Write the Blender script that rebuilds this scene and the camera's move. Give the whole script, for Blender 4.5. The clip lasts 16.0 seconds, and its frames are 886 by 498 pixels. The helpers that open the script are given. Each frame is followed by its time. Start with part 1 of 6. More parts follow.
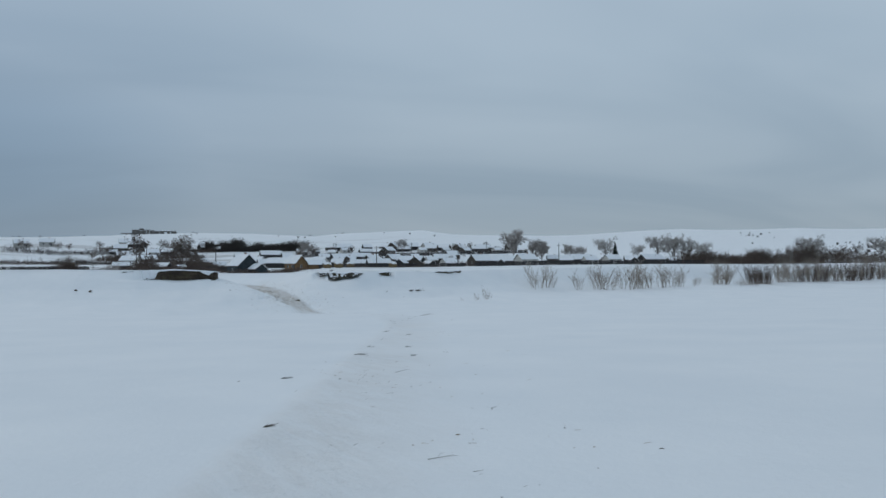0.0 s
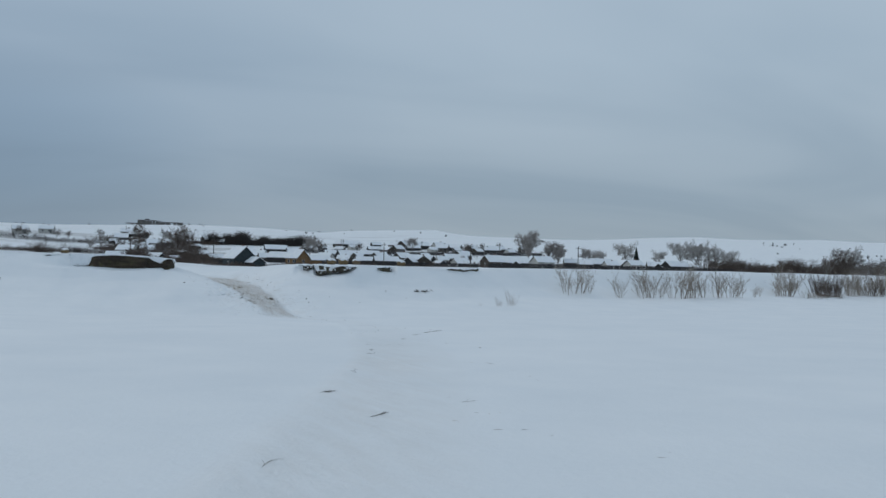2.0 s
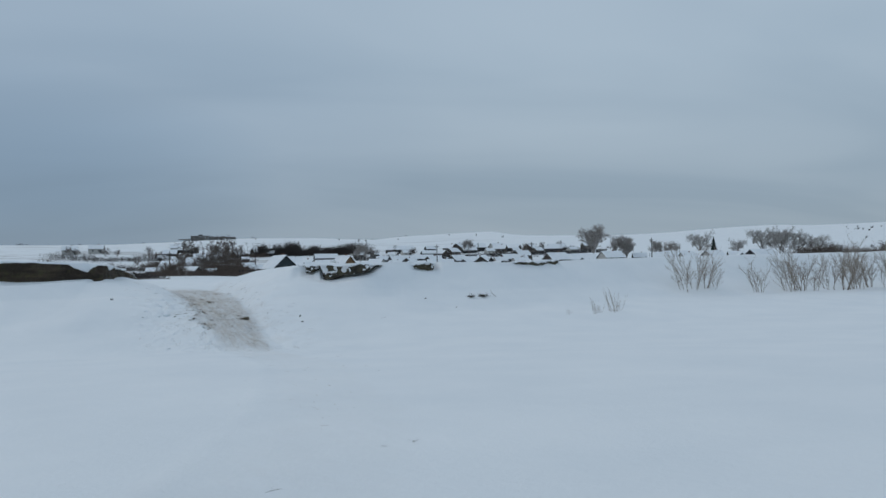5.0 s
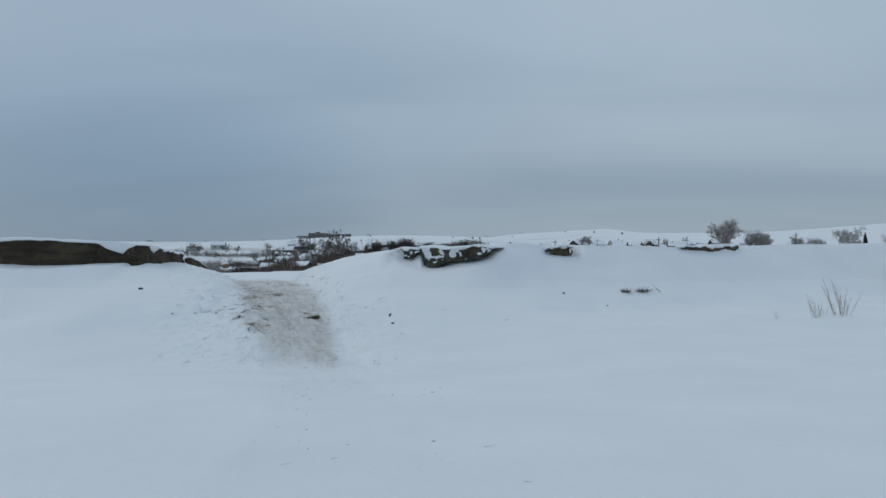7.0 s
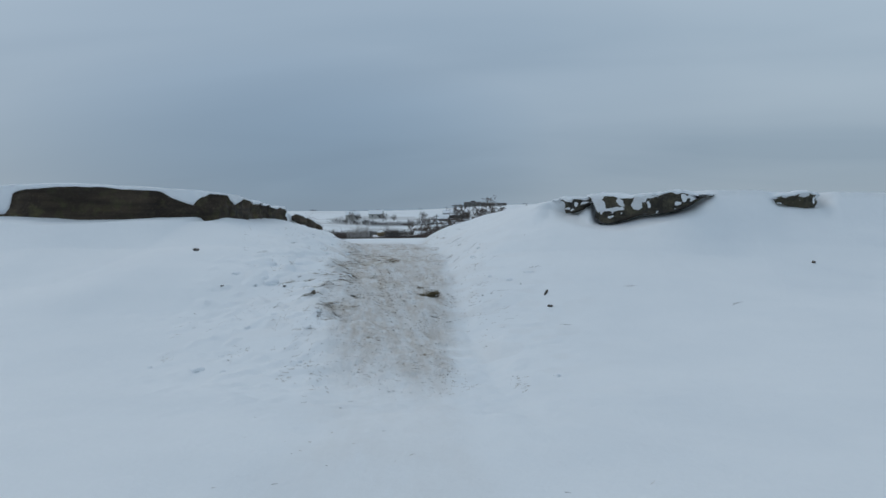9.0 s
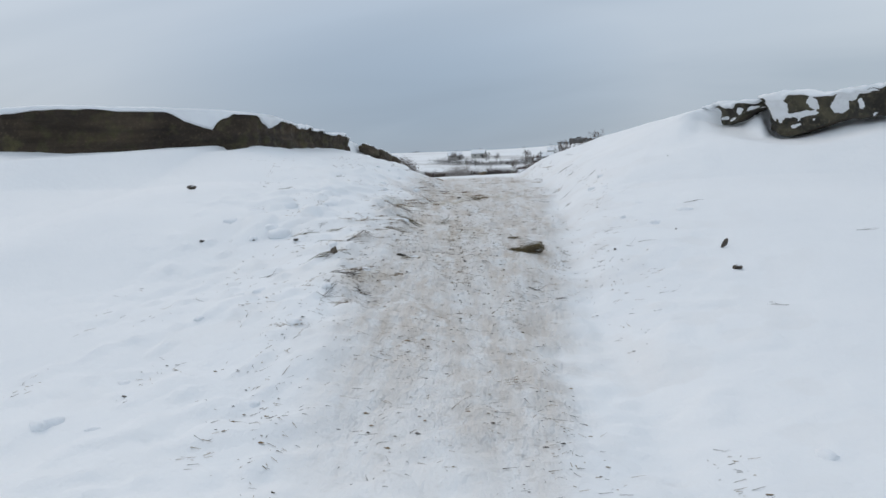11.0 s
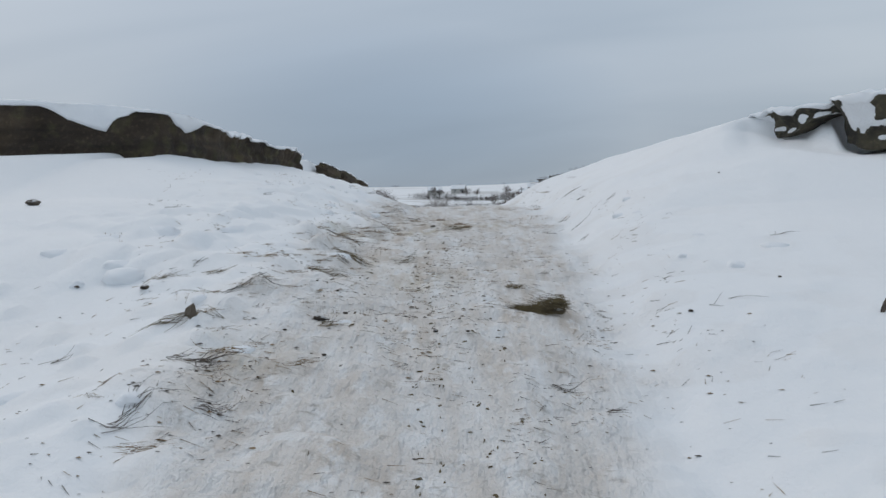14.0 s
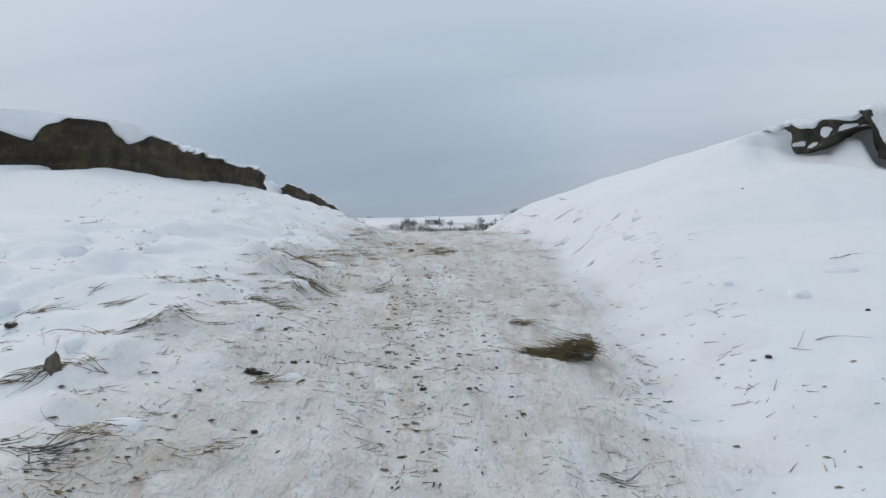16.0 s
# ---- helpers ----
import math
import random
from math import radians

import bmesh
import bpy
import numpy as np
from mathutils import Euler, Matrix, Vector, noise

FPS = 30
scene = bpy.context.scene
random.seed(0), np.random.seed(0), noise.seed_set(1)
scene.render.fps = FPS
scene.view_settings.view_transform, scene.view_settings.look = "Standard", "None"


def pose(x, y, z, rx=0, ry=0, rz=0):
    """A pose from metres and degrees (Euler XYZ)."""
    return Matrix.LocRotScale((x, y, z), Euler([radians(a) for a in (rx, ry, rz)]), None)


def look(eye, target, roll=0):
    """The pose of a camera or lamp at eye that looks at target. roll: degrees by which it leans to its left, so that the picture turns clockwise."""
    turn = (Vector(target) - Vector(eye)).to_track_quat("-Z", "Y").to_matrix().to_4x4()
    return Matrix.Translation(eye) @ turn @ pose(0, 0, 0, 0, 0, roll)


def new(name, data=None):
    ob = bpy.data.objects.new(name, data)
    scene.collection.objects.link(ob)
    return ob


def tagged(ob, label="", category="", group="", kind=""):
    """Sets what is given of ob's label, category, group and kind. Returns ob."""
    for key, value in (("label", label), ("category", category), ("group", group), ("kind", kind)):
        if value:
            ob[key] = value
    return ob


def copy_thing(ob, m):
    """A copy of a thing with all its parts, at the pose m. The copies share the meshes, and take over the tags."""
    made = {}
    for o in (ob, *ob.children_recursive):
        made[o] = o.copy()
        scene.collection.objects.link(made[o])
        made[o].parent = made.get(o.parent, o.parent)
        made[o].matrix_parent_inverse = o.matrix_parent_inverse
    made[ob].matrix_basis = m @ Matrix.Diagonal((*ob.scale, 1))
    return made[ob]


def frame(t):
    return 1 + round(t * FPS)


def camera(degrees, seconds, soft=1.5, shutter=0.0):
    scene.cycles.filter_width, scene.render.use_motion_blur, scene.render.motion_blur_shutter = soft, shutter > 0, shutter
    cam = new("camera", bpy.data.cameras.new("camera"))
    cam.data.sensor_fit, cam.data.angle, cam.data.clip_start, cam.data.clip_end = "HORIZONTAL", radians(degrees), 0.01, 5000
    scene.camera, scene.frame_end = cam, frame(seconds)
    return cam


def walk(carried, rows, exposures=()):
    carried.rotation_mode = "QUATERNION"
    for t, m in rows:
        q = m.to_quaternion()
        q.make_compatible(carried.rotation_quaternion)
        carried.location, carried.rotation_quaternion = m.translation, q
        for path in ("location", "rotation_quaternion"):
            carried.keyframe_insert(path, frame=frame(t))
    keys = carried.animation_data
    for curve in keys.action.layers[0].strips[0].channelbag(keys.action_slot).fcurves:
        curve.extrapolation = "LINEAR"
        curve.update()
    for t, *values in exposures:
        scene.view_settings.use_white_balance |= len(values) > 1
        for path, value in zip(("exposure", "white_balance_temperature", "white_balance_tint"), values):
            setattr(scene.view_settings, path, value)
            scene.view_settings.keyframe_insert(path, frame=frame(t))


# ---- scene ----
cam = camera(59.3, 16.0)
EXPOSURES = ((0.0, -0.12, 6540, 9), (8.8, -0.12, 6540, 9), (11.2, 0.38, 7250, 15), (12.4, 0.19, 7250, 15), (15.2, 0.18, 7250, 15), (16.0, 0.36, 7250, 15))
PATH = [
    (0, (-7.159, -42.254, 4.076), (-6.760, -40.295, 4.106), -0.33),
    (0.5, (-6.380, -37.817, 3.950), (-5.979, -35.859, 4.023), 0.67),
    (1, (-5.628, -33.777, 3.787), (-5.237, -31.819, 3.892), 0.37),
    (1.5, (-4.953, -30.198, 3.643), (-4.569, -28.237, 3.722), 0.57),
    (2, (-4.246, -26.303, 3.453), (-3.874, -24.338, 3.487), 1.57),
    (2.5, (-3.520, -22.832, 3.336), (-3.144, -20.869, 3.397), 0.87),
    (3, (-2.792, -19.080, 3.159), (-2.399, -17.120, 3.199), -0.03),
    (3.5, (-2.173, -15.670, 2.976), (-1.791, -13.707, 3.034), 0.07),
    (4, (-1.533, -12.276, 2.763), (-1.167, -10.310, 2.802), -0.93),
    (4.2, (-1.296, -10.916, 2.787), (-0.955, -8.945, 2.813), -1.13),
    (6.3, (-0.613, 2.196, 2.265), (-0.573, 4.194, 2.347), -1.31),
    (6.5, (-0.625, 3.216, 2.177), (-0.617, 5.215, 2.242), -1.40),
    (7, (-0.707, 5.792, 2.077), (-0.770, 7.791, 2.123), -0.79),
    (7.5, (-0.857, 8.268, 2.015), (-0.973, 10.264, 2.051), -2.98),
    (8, (-1.038, 10.631, 1.849), (-1.209, 12.624, 1.881), -1.37),
    (8.5, (-1.268, 12.915, 1.764), (-1.464, 14.905, 1.762), -2.57),
    (9, (-1.645, 15.067, 1.683), (-2.104, 17.014, 1.656), -0.61),
    (9.2, (-1.741, 15.886, 1.664), (-2.250, 17.820, 1.617), -0.10),
    (11.3, (-3.358, 22.000, 1.404), (-4.099, 23.849, 1.224), -1.73),
    (11.5, (-3.473, 22.353, 1.402), (-4.221, 24.201, 1.241), -1.12),
    (12, (-3.738, 23.223, 1.349), (-4.484, 25.072, 1.192), -1.62),
    (12.5, (-3.983, 23.949, 1.311), (-4.719, 25.802, 1.147), -0.33),
    (13, (-4.217, 24.638, 1.256), (-4.931, 26.499, 1.086), -0.74),
    (13.5, (-4.358, 25.083, 1.248), (-5.055, 26.949, 1.068), -1.84),
    (14, (-4.543, 25.539, 1.214), (-5.209, 27.423, 1.129), -1.25),
    (14.5, (-4.720, 25.969, 1.157), (-5.345, 27.864, 1.033), -0.86),
    (15, (-4.857, 26.328, 1.126), (-5.428, 28.242, 1.031), -1.68),
    (15.5, (-4.959, 26.608, 1.128), (-5.504, 28.530, 1.022), -2.39),
    (16, (-5.188, 27.091, 1.097), (-5.788, 28.999, 1.091), -1.07),
]
walk(cam, [(t, look(eye, target, roll)) for t, eye, target, roll in PATH], EXPOSURES)

# ---- world and light ----
world = bpy.data.worlds.new("overcast_sky")
scene.world = world
world.use_nodes = True


def wire(nt):
    """Short maker of nodes and links for a node tree."""
    def n(kind, **values):
        node = nt.nodes.new(kind)
        for key, value in values.items():
            if key == "operation":
                node.operation = value
            elif key == "blend":
                node.data_type, node.blend_type = "RGBA", value
        return node

    def l(a, b):
        nt.links.new(a, b)
    return n, l


def build_sky():
    """An even overcast: a dark cloud low over the land ahead, thin bright cloud overhead and towards the hidden sun."""
    nt = world.node_tree
    nt.nodes.clear()
    n, l = wire(nt)
    out, bg = n("ShaderNodeOutputWorld"), n("ShaderNodeBackground")
    sky = n("ShaderNodeTexSky")
    sky.sky_type, sky.sun_disc = "NISHITA", False
    sky.sun_elevation, sky.sun_rotation = radians(45), radians(300)
    sky.air_density, sky.dust_density = 1.0, 2.5
    co, sep = n("ShaderNodeTexCoord"), n("ShaderNodeSeparateXYZ")
    l(co.outputs["Generated"], sep.inputs[0])

    def math_node(kind, a, b):
        m = n("ShaderNodeMath", operation=kind)
        for socket, v in zip(m.inputs, (a, b)):
            if isinstance(v, (int, float)):
                socket.default_value = v
            else:
                l(v, socket)
        return m.outputs[0]

    def tint(a, b):
        m = n("ShaderNodeMix", blend="MULTIPLY")
        m.inputs["Factor"].default_value = 1.0
        l(a, m.inputs["A"])
        l(b, m.inputs["B"])
        return m.outputs["Result"]

    def ramp(value, stops):
        r = n("ShaderNodeValToRGB")
        e = r.color_ramp.elements
        e[0].position, e[0].color = stops[0][0], (*stops[0][1], 1)
        e[1].position, e[1].color = stops[-1][0], (*stops[-1][1], 1)
        for at, c in stops[1:-1]:
            e.new(at).color = (*c, 1)
        l(value, r.inputs[0])
        return r.outputs[0]

    up = math_node("MAXIMUM", sep.outputs["Z"], 0.0)
    far = math_node("ADD", up, 0.2)
    plane = n("ShaderNodeCombineXYZ")
    l(math_node("DIVIDE", sep.outputs["X"], far), plane.inputs[0])
    l(math_node("DIVIDE", sep.outputs["Y"], far), plane.inputs[1])
    turn = n("ShaderNodeMapping")
    turn.inputs["Location"].default_value, turn.inputs["Rotation"].default_value = SKY_SHIFT, (0, 0, radians(-20))
    turn.inputs["Scale"].default_value = (0.5, 1.1, 1.0)
    l(plane.outputs[0], turn.inputs[0])
    cloud = n("ShaderNodeTexNoise")
    for key, value in (("Scale", 1.1), ("Detail", 3.0), ("Roughness", 0.45), ("Distortion", 0.7)):
        cloud.inputs[key].default_value = value
    l(turn.outputs[0], cloud.inputs["Vector"])
    deck = ramp(up, SKY_UP)
    puffs = ramp(cloud.outputs["Fac"], ((0.3, (0.87, 0.90, 0.925)), (0.7, (1.12, 1.10, 1.085))))
    side = n("ShaderNodeVectorMath", operation="DOT_PRODUCT")
    l(co.outputs["Generated"], side.inputs[0])
    side.inputs[1].default_value = Vector((0.62, 0.66, 0.42)).normalized()
    thin = ramp(math_node("MULTIPLY_ADD", side.outputs["Value"], 0.5), ((0.0, (1.12, 1.12, 1.12)), (0.5, (1.07, 1.07, 1.07)), (0.88, (1.05, 1.05, 1.05)), (1.0, (1.17, 1.15, 1.13))))
    # the dark cloud, drawn out along the horizon
    flat = n("ShaderNodeVectorMath", operation="MULTIPLY")
    l(co.outputs["Generated"], flat.inputs[0])
    flat.inputs[1].default_value = (1.0, 1.0, 2.2)
    unit = n("ShaderNodeVectorMath", operation="NORMALIZE")
    l(flat.outputs[0], unit.inputs[0])
    near = n("ShaderNodeVectorMath", operation="DOT_PRODUCT")
    l(unit.outputs[0], near.inputs[0])
    near.inputs[1].default_value = Vector((-math.sin(radians(25)), math.cos(radians(25)), 2.2 * 0.085)).normalized()
    wobble = math_node("MULTIPLY_ADD", cloud.outputs["Fac"], 0.05)
    wobble.node.inputs[2].default_value = -0.025
    dark = ramp(math_node("ADD", near.outputs["Value"], wobble), ((0.84, (1, 1, 1)), (0.945, (0.87, 0.90, 0.935)), (1.0, SKY_DARK)))
    colour = tint(tint(tint(deck, puffs), thin), dark)
    faint = n("ShaderNodeMix", blend="MULTIPLY")
    faint.inputs["Factor"].default_value = 1.0
    l(sky.outputs[0], faint.inputs["A"])
    faint.inputs["B"].default_value = (0.01, 0.01, 0.01, 1)
    both = n("ShaderNodeMix", blend="ADD")
    both.inputs["Factor"].default_value = 1.0
    l(colour, both.inputs["A"])
    l(faint.outputs["Result"], both.inputs["B"])
    l(both.outputs["Result"], bg.inputs[0])
    bg.inputs[1].default_value = SKY_STRENGTH
    l(bg.outputs[0], out.inputs[0])


SKY_SHIFT = (0.3, 0.1, 0.0)
SKY_UP = ((0.0, (0.345, 0.425, 0.50)), (0.08, (0.325, 0.415, 0.51)), (0.25, (0.375, 0.48, 0.59)), (0.5, (0.43, 0.54, 0.66)), (1.0, (0.45, 0.56, 0.68)))
SKY_DARK = (0.60, 0.70, 0.80)
SKY_STRENGTH = 0.86
build_sky()

sun = new("sun", bpy.data.lights.new("sun", "SUN"))
sun.data.energy, sun.data.angle, sun.data.color = 0.42, radians(25), (1.0, 0.95, 0.88)
sun.matrix_world = look((0, 0, 0), (math.sin(radians(60)), -math.cos(radians(60)), -1.0))


# ---- materials ----
def material(name, base, rough=0.9, grain=(), bump=(), metal=0.0):
    """A procedural material: base colour, grain = (scale, colour, low, high) mixes in by noise, bump = (scale, distance)."""
    mat = bpy.data.materials.new(name)
    mat.use_nodes = True
    nt = mat.node_tree
    n, l = wire(nt)
    shader = nt.nodes["Principled BSDF"]
    shader.inputs["Roughness"].default_value = rough
    shader.inputs["Metallic"].default_value = metal
    shader.inputs["Base Color"].default_value = (*base, 1)
    co = n("ShaderNodeTexCoord")
    last = None
    for k, (scale, colour, low, high) in enumerate(grain):
        tex, ramp, mix = n("ShaderNodeTexNoise"), n("ShaderNodeMapRange"), n("ShaderNodeMix", blend="MIX")
        tex.inputs["Scale"].default_value, tex.inputs["Detail"].default_value = scale, 5.0
        l(co.outputs["Object"], tex.inputs["Vector"])
        l(tex.outputs["Fac"], ramp.inputs[0])
        ramp.inputs[1].default_value, ramp.inputs[2].default_value = low, high
        l(ramp.outputs[0], mix.inputs["Factor"])
        if last:
            l(last, mix.inputs["A"])
        else:
            mix.inputs["A"].default_value = (*base, 1)
        mix.inputs["B"].default_value = (*colour, 1)
        last = mix.outputs["Result"]
    if last:
        l(last, shader.inputs["Base Color"])
    prev = None
    for scale, dist in bump:
        tex, b = n("ShaderNodeTexNoise"), n("ShaderNodeBump")
        tex.inputs["Scale"].default_value, tex.inputs["Detail"].default_value = scale, 4.0
        l(co.outputs["Object"], tex.inputs["Vector"])
        l(tex.outputs["Fac"], b.inputs["Height"])
        b.inputs["Distance"].default_value = dist
        if prev:
            l(prev, b.inputs["Normal"])
        prev = b.outputs["Normal"]
    if prev:
        l(prev, shader.inputs["Normal"])
    return mat


def snowed(name, base, dark, snow_low, snow_high, patch, plastered=False):
    """Earth or cloth of dead grass with snow lying on what faces up, and plastered on it where the mesh says so."""
    mat = material(name, base, 0.95, ((2.2, dark, 0.4, 0.62), (14.0, tuple(c * 1.5 for c in base), 0.52, 0.8)), ((9, 0.06), (40, 0.015)))
    nt = mat.node_tree
    n, l = wire(nt)
    shader = nt.nodes["Principled BSDF"]
    old = shader.inputs["Base Color"].links[0].from_socket
    geo, sep, tex, co = n("ShaderNodeNewGeometry"), n("ShaderNodeSeparateXYZ"), n("ShaderNodeTexNoise"), n("ShaderNodeTexCoord")
    l(geo.outputs["Normal"], sep.inputs[0])
    l(co.outputs["Object"], tex.inputs["Vector"])
    tex.inputs["Scale"].default_value, tex.inputs["Detail"].default_value = patch, 4.0
    sub = n("ShaderNodeMath", operation="MULTIPLY_ADD")
    l(tex.outputs["Fac"], sub.inputs[0])
    sub.inputs[1].default_value = 1.3
    l(sep.outputs["Z"], sub.inputs[2])
    ramp = n("ShaderNodeMapRange")
    l(sub.outputs[0], ramp.inputs[0])
    ramp.inputs[1].default_value, ramp.inputs[2].default_value = snow_low, snow_high
    mix = n("ShaderNodeMix", blend="MIX")
    cover = ramp.outputs[0]
    if plastered:
        at, most = n("ShaderNodeAttribute"), n("ShaderNodeMath", operation="MAXIMUM")
        at.attribute_name = "snow"
        edge = n("ShaderNodeTexNoise")
        edge.inputs["Scale"].default_value, edge.inputs["Detail"].default_value = 10.0, 8.0
        l(co.outputs["Object"], edge.inputs["Vector"])
        frayed = n("ShaderNodeMath", operation="MULTIPLY_ADD")
        l(edge.outputs["Fac"], frayed.inputs[0])
        frayed.inputs[1].default_value = 1.7
        l(at.outputs["Fac"], frayed.inputs[2])
        crisp = n("ShaderNodeMapRange")
        l(frayed.outputs[0], crisp.inputs[0])
        crisp.inputs[1].default_value, crisp.inputs[2].default_value = 1.26, 1.34
        l(crisp.outputs[0], most.inputs[0])
        l(cover, most.inputs[1])
        cover = most.outputs[0]
    l(cover, mix.inputs["Factor"])
    l(old, mix.inputs["A"])
    mix.inputs["B"].default_value = (0.83, 0.85, 0.87, 1)
    l(mix.outputs["Result"], shader.inputs["Base Color"])
    return mat


def ground_material():
    """Snow, with sand and straw trodden into the way by the mesh's own 'dirt' and 'wild' values."""
    mat = bpy.data.materials.new("snow_ground")
    mat.use_nodes = True
    nt = mat.node_tree
    n, l = wire(nt)
    shader = nt.nodes["Principled BSDF"]
    shader.inputs["Roughness"].default_value = 0.75
    co = n("ShaderNodeTexCoord")

    def noise_at(scale, detail=4.0, rough=0.55, squash=None):
        tex = n("ShaderNodeTexNoise")
        tex.inputs["Scale"].default_value, tex.inputs["Detail"].default_value = scale, detail
        tex.inputs["Roughness"].default_value = rough
        if squash:
            m = n("ShaderNodeMapping")
            m.vector_type = "TEXTURE"
            m.inputs["Rotation"].default_value, m.inputs["Scale"].default_value = (0, 0, radians(squash[0])), tuple(1 / v for v in squash[1])
            l(co.outputs["Object"], m.inputs[0])
            l(m.outputs[0], tex.inputs["Vector"])
        else:
            l(co.outputs["Object"], tex.inputs["Vector"])
        return tex.outputs["Fac"]

    def span(value, a, b):
        r = n("ShaderNodeMapRange")
        l(value, r.inputs[0])
        r.inputs[1].default_value, r.inputs[2].default_value = a, b
        return r.outputs[0]

    def times(a, b):
        m = n("ShaderNodeMath", operation="MULTIPLY")
        l(a, m.inputs[0])
        if isinstance(b, float):
            m.inputs[1].default_value = b
        else:
            l(b, m.inputs[1])
        return m.outputs[0]

    def mixed(fac, a, b):
        m = n("ShaderNodeMix", blend="MIX")
        l(fac, m.inputs["Factor"])
        for socket, v in ((m.inputs["A"], a), (m.inputs["B"], b)):
            if isinstance(v, tuple):
                socket.default_value = (*v, 1)
            else:
                l(v, socket)
        return m.outputs["Result"]

    dirt, wild = n("ShaderNodeAttribute"), n("ShaderNodeAttribute")
    dirt.attribute_name, wild.attribute_name = "dirt", "wild"
    snow = mixed(span(noise_at(0.35), 0.3, 0.7), (0.80, 0.825, 0.845), (0.86, 0.875, 0.885))
    # sand ground into the packed snow, in streaks along the way
    streak = noise_at(1.0, 6.0, 0.6, (18, (5.0, 0.7, 1.0)))
    sand = mixed(span(noise_at(1.6, 5.0), 0.35, 0.65), (0.515, 0.452, 0.395), (0.645, 0.592, 0.54))
    amount = times(dirt.outputs["Fac"], span(streak, 0.18, 0.60))
    colour = mixed(amount, snow, sand)
    straw = n("ShaderNodeAttribute")
    straw.attribute_name = "straw"
    colour = mixed(times(straw.outputs["Fac"], span(noise_at(5.0, 6.0, 0.7, (18, (1.6, 0.8, 1.0))), 0.35, 0.62)), colour, (0.40, 0.33, 0.20))
    # crushed lumps of cleaner snow, then crumbs of soil and straw
    lumps = times(span(noise_at(4.2, 5.0, 0.6, (16, (1.5, 0.8, 1.0))), 0.53, 0.62), dirt.outputs["Fac"])
    colour = mixed(times(lumps, 0.7), colour, (0.80, 0.81, 0.815))
    spread = span(dirt.outputs["Fac"], 0.12, 0.8)
    crumbs = times(span(noise_at(7.5, 6.0, 0.68, (106, (1.5, 0.75, 1.0))), 0.57, 0.65), spread)
    colour = mixed(times(crumbs, 0.42), colour, (0.24, 0.20, 0.15))
    specks = times(span(noise_at(48.0, 3.0, 0.65), 0.60, 0.70), spread)
    colour = mixed(times(specks, 0.26), colour, (0.19, 0.155, 0.12))
    # bare weeds and stubble on the far fields
    weeds = times(wild.outputs["Fac"], span(noise_at(0.045, 8.0, 0.68, (0, (0.5, 1.4, 1.0))), 0.50, 0.60))
    colour = mixed(times(weeds, 0.5), colour, (0.24, 0.21, 0.18))
    l(colour, shader.inputs["Base Color"])
    b1, b2 = n("ShaderNodeBump"), n("ShaderNodeBump")
    l(noise_at(1.1, 5.0), b1.inputs["Height"])
    b1.inputs["Distance"].default_value = 0.05
    l(noise_at(11.0, 5.0, 0.65), b2.inputs["Height"])
    b2.inputs["Distance"].default_value = 0.016
    l(b1.outputs["Normal"], b2.inputs["Normal"])
    b3 = n("ShaderNodeBump")
    l(times(noise_at(8.0, 4.0, 0.6, (16, (1.5, 0.8, 1.0))), span(dirt.outputs["Fac"], 0.1, 0.6)), b3.inputs["Height"])
    b3.inputs["Distance"].default_value = 0.07
    l(b2.outputs["Normal"], b3.inputs["Normal"])
    l(b3.outputs["Normal"], shader.inputs["Normal"])
    return mat


SNOW_GROUND = ground_material()
SNOW = material("snow", (0.83, 0.85, 0.87), 0.75, ((1.5, (0.78, 0.81, 0.84), 0.4, 0.7),), ((4, 0.03), (22, 0.008)))
SNOW_ROOF = material("roof_snow", (0.84, 0.86, 0.88), 0.75, ((0.6, (0.76, 0.80, 0.84), 0.4, 0.7),), ((1.5, 0.1),))
EARTH = material("bare_loam", (0.062, 0.047, 0.034), 0.95, ((0.9, (0.038, 0.029, 0.023), 0.42, 0.6), (3.2, (0.072, 0.066, 0.036), 0.5, 0.68), (16, (0.095, 0.074, 0.054), 0.55, 0.8)), ((6, 0.08), (30, 0.02)))


def layered(mat):
    """Lays the loam down in level bands, some paler and some nearly black."""
    nt = mat.node_tree
    n, l = wire(nt)
    shader = nt.nodes["Principled BSDF"]
    old = shader.inputs["Base Color"].links[0].from_socket
    co, flat, tex, ramp, mix = n("ShaderNodeTexCoord"), n("ShaderNodeMapping"), n("ShaderNodeTexNoise"), n("ShaderNodeValToRGB"), n("ShaderNodeMix", blend="MULTIPLY")
    l(co.outputs["Object"], flat.inputs[0])
    flat.inputs["Scale"].default_value = (0.5, 0.5, 4.5)
    l(flat.outputs[0], tex.inputs["Vector"])
    tex.inputs["Scale"].default_value, tex.inputs["Detail"].default_value = 1.0, 5.0
    l(tex.outputs["Fac"], ramp.inputs[0])
    for e, (at, c) in zip(ramp.color_ramp.elements, ((0.35, (0.62, 0.60, 0.58, 1)), (0.68, (1.45, 1.38, 1.22, 1)))):
        e.position, e.color = at, c
    mix.inputs["Factor"].default_value = 1.0
    l(old, mix.inputs["A"])
    l(ramp.outputs[0], mix.inputs["B"])
    l(mix.outputs["Result"], shader.inputs["Base Color"])


layered(EARTH)
SNOWY_EARTH = snowed("snowy_turf", (0.092, 0.080, 0.052), (0.035, 0.031, 0.025), 1.25, 1.34, 6.0, plastered=True)


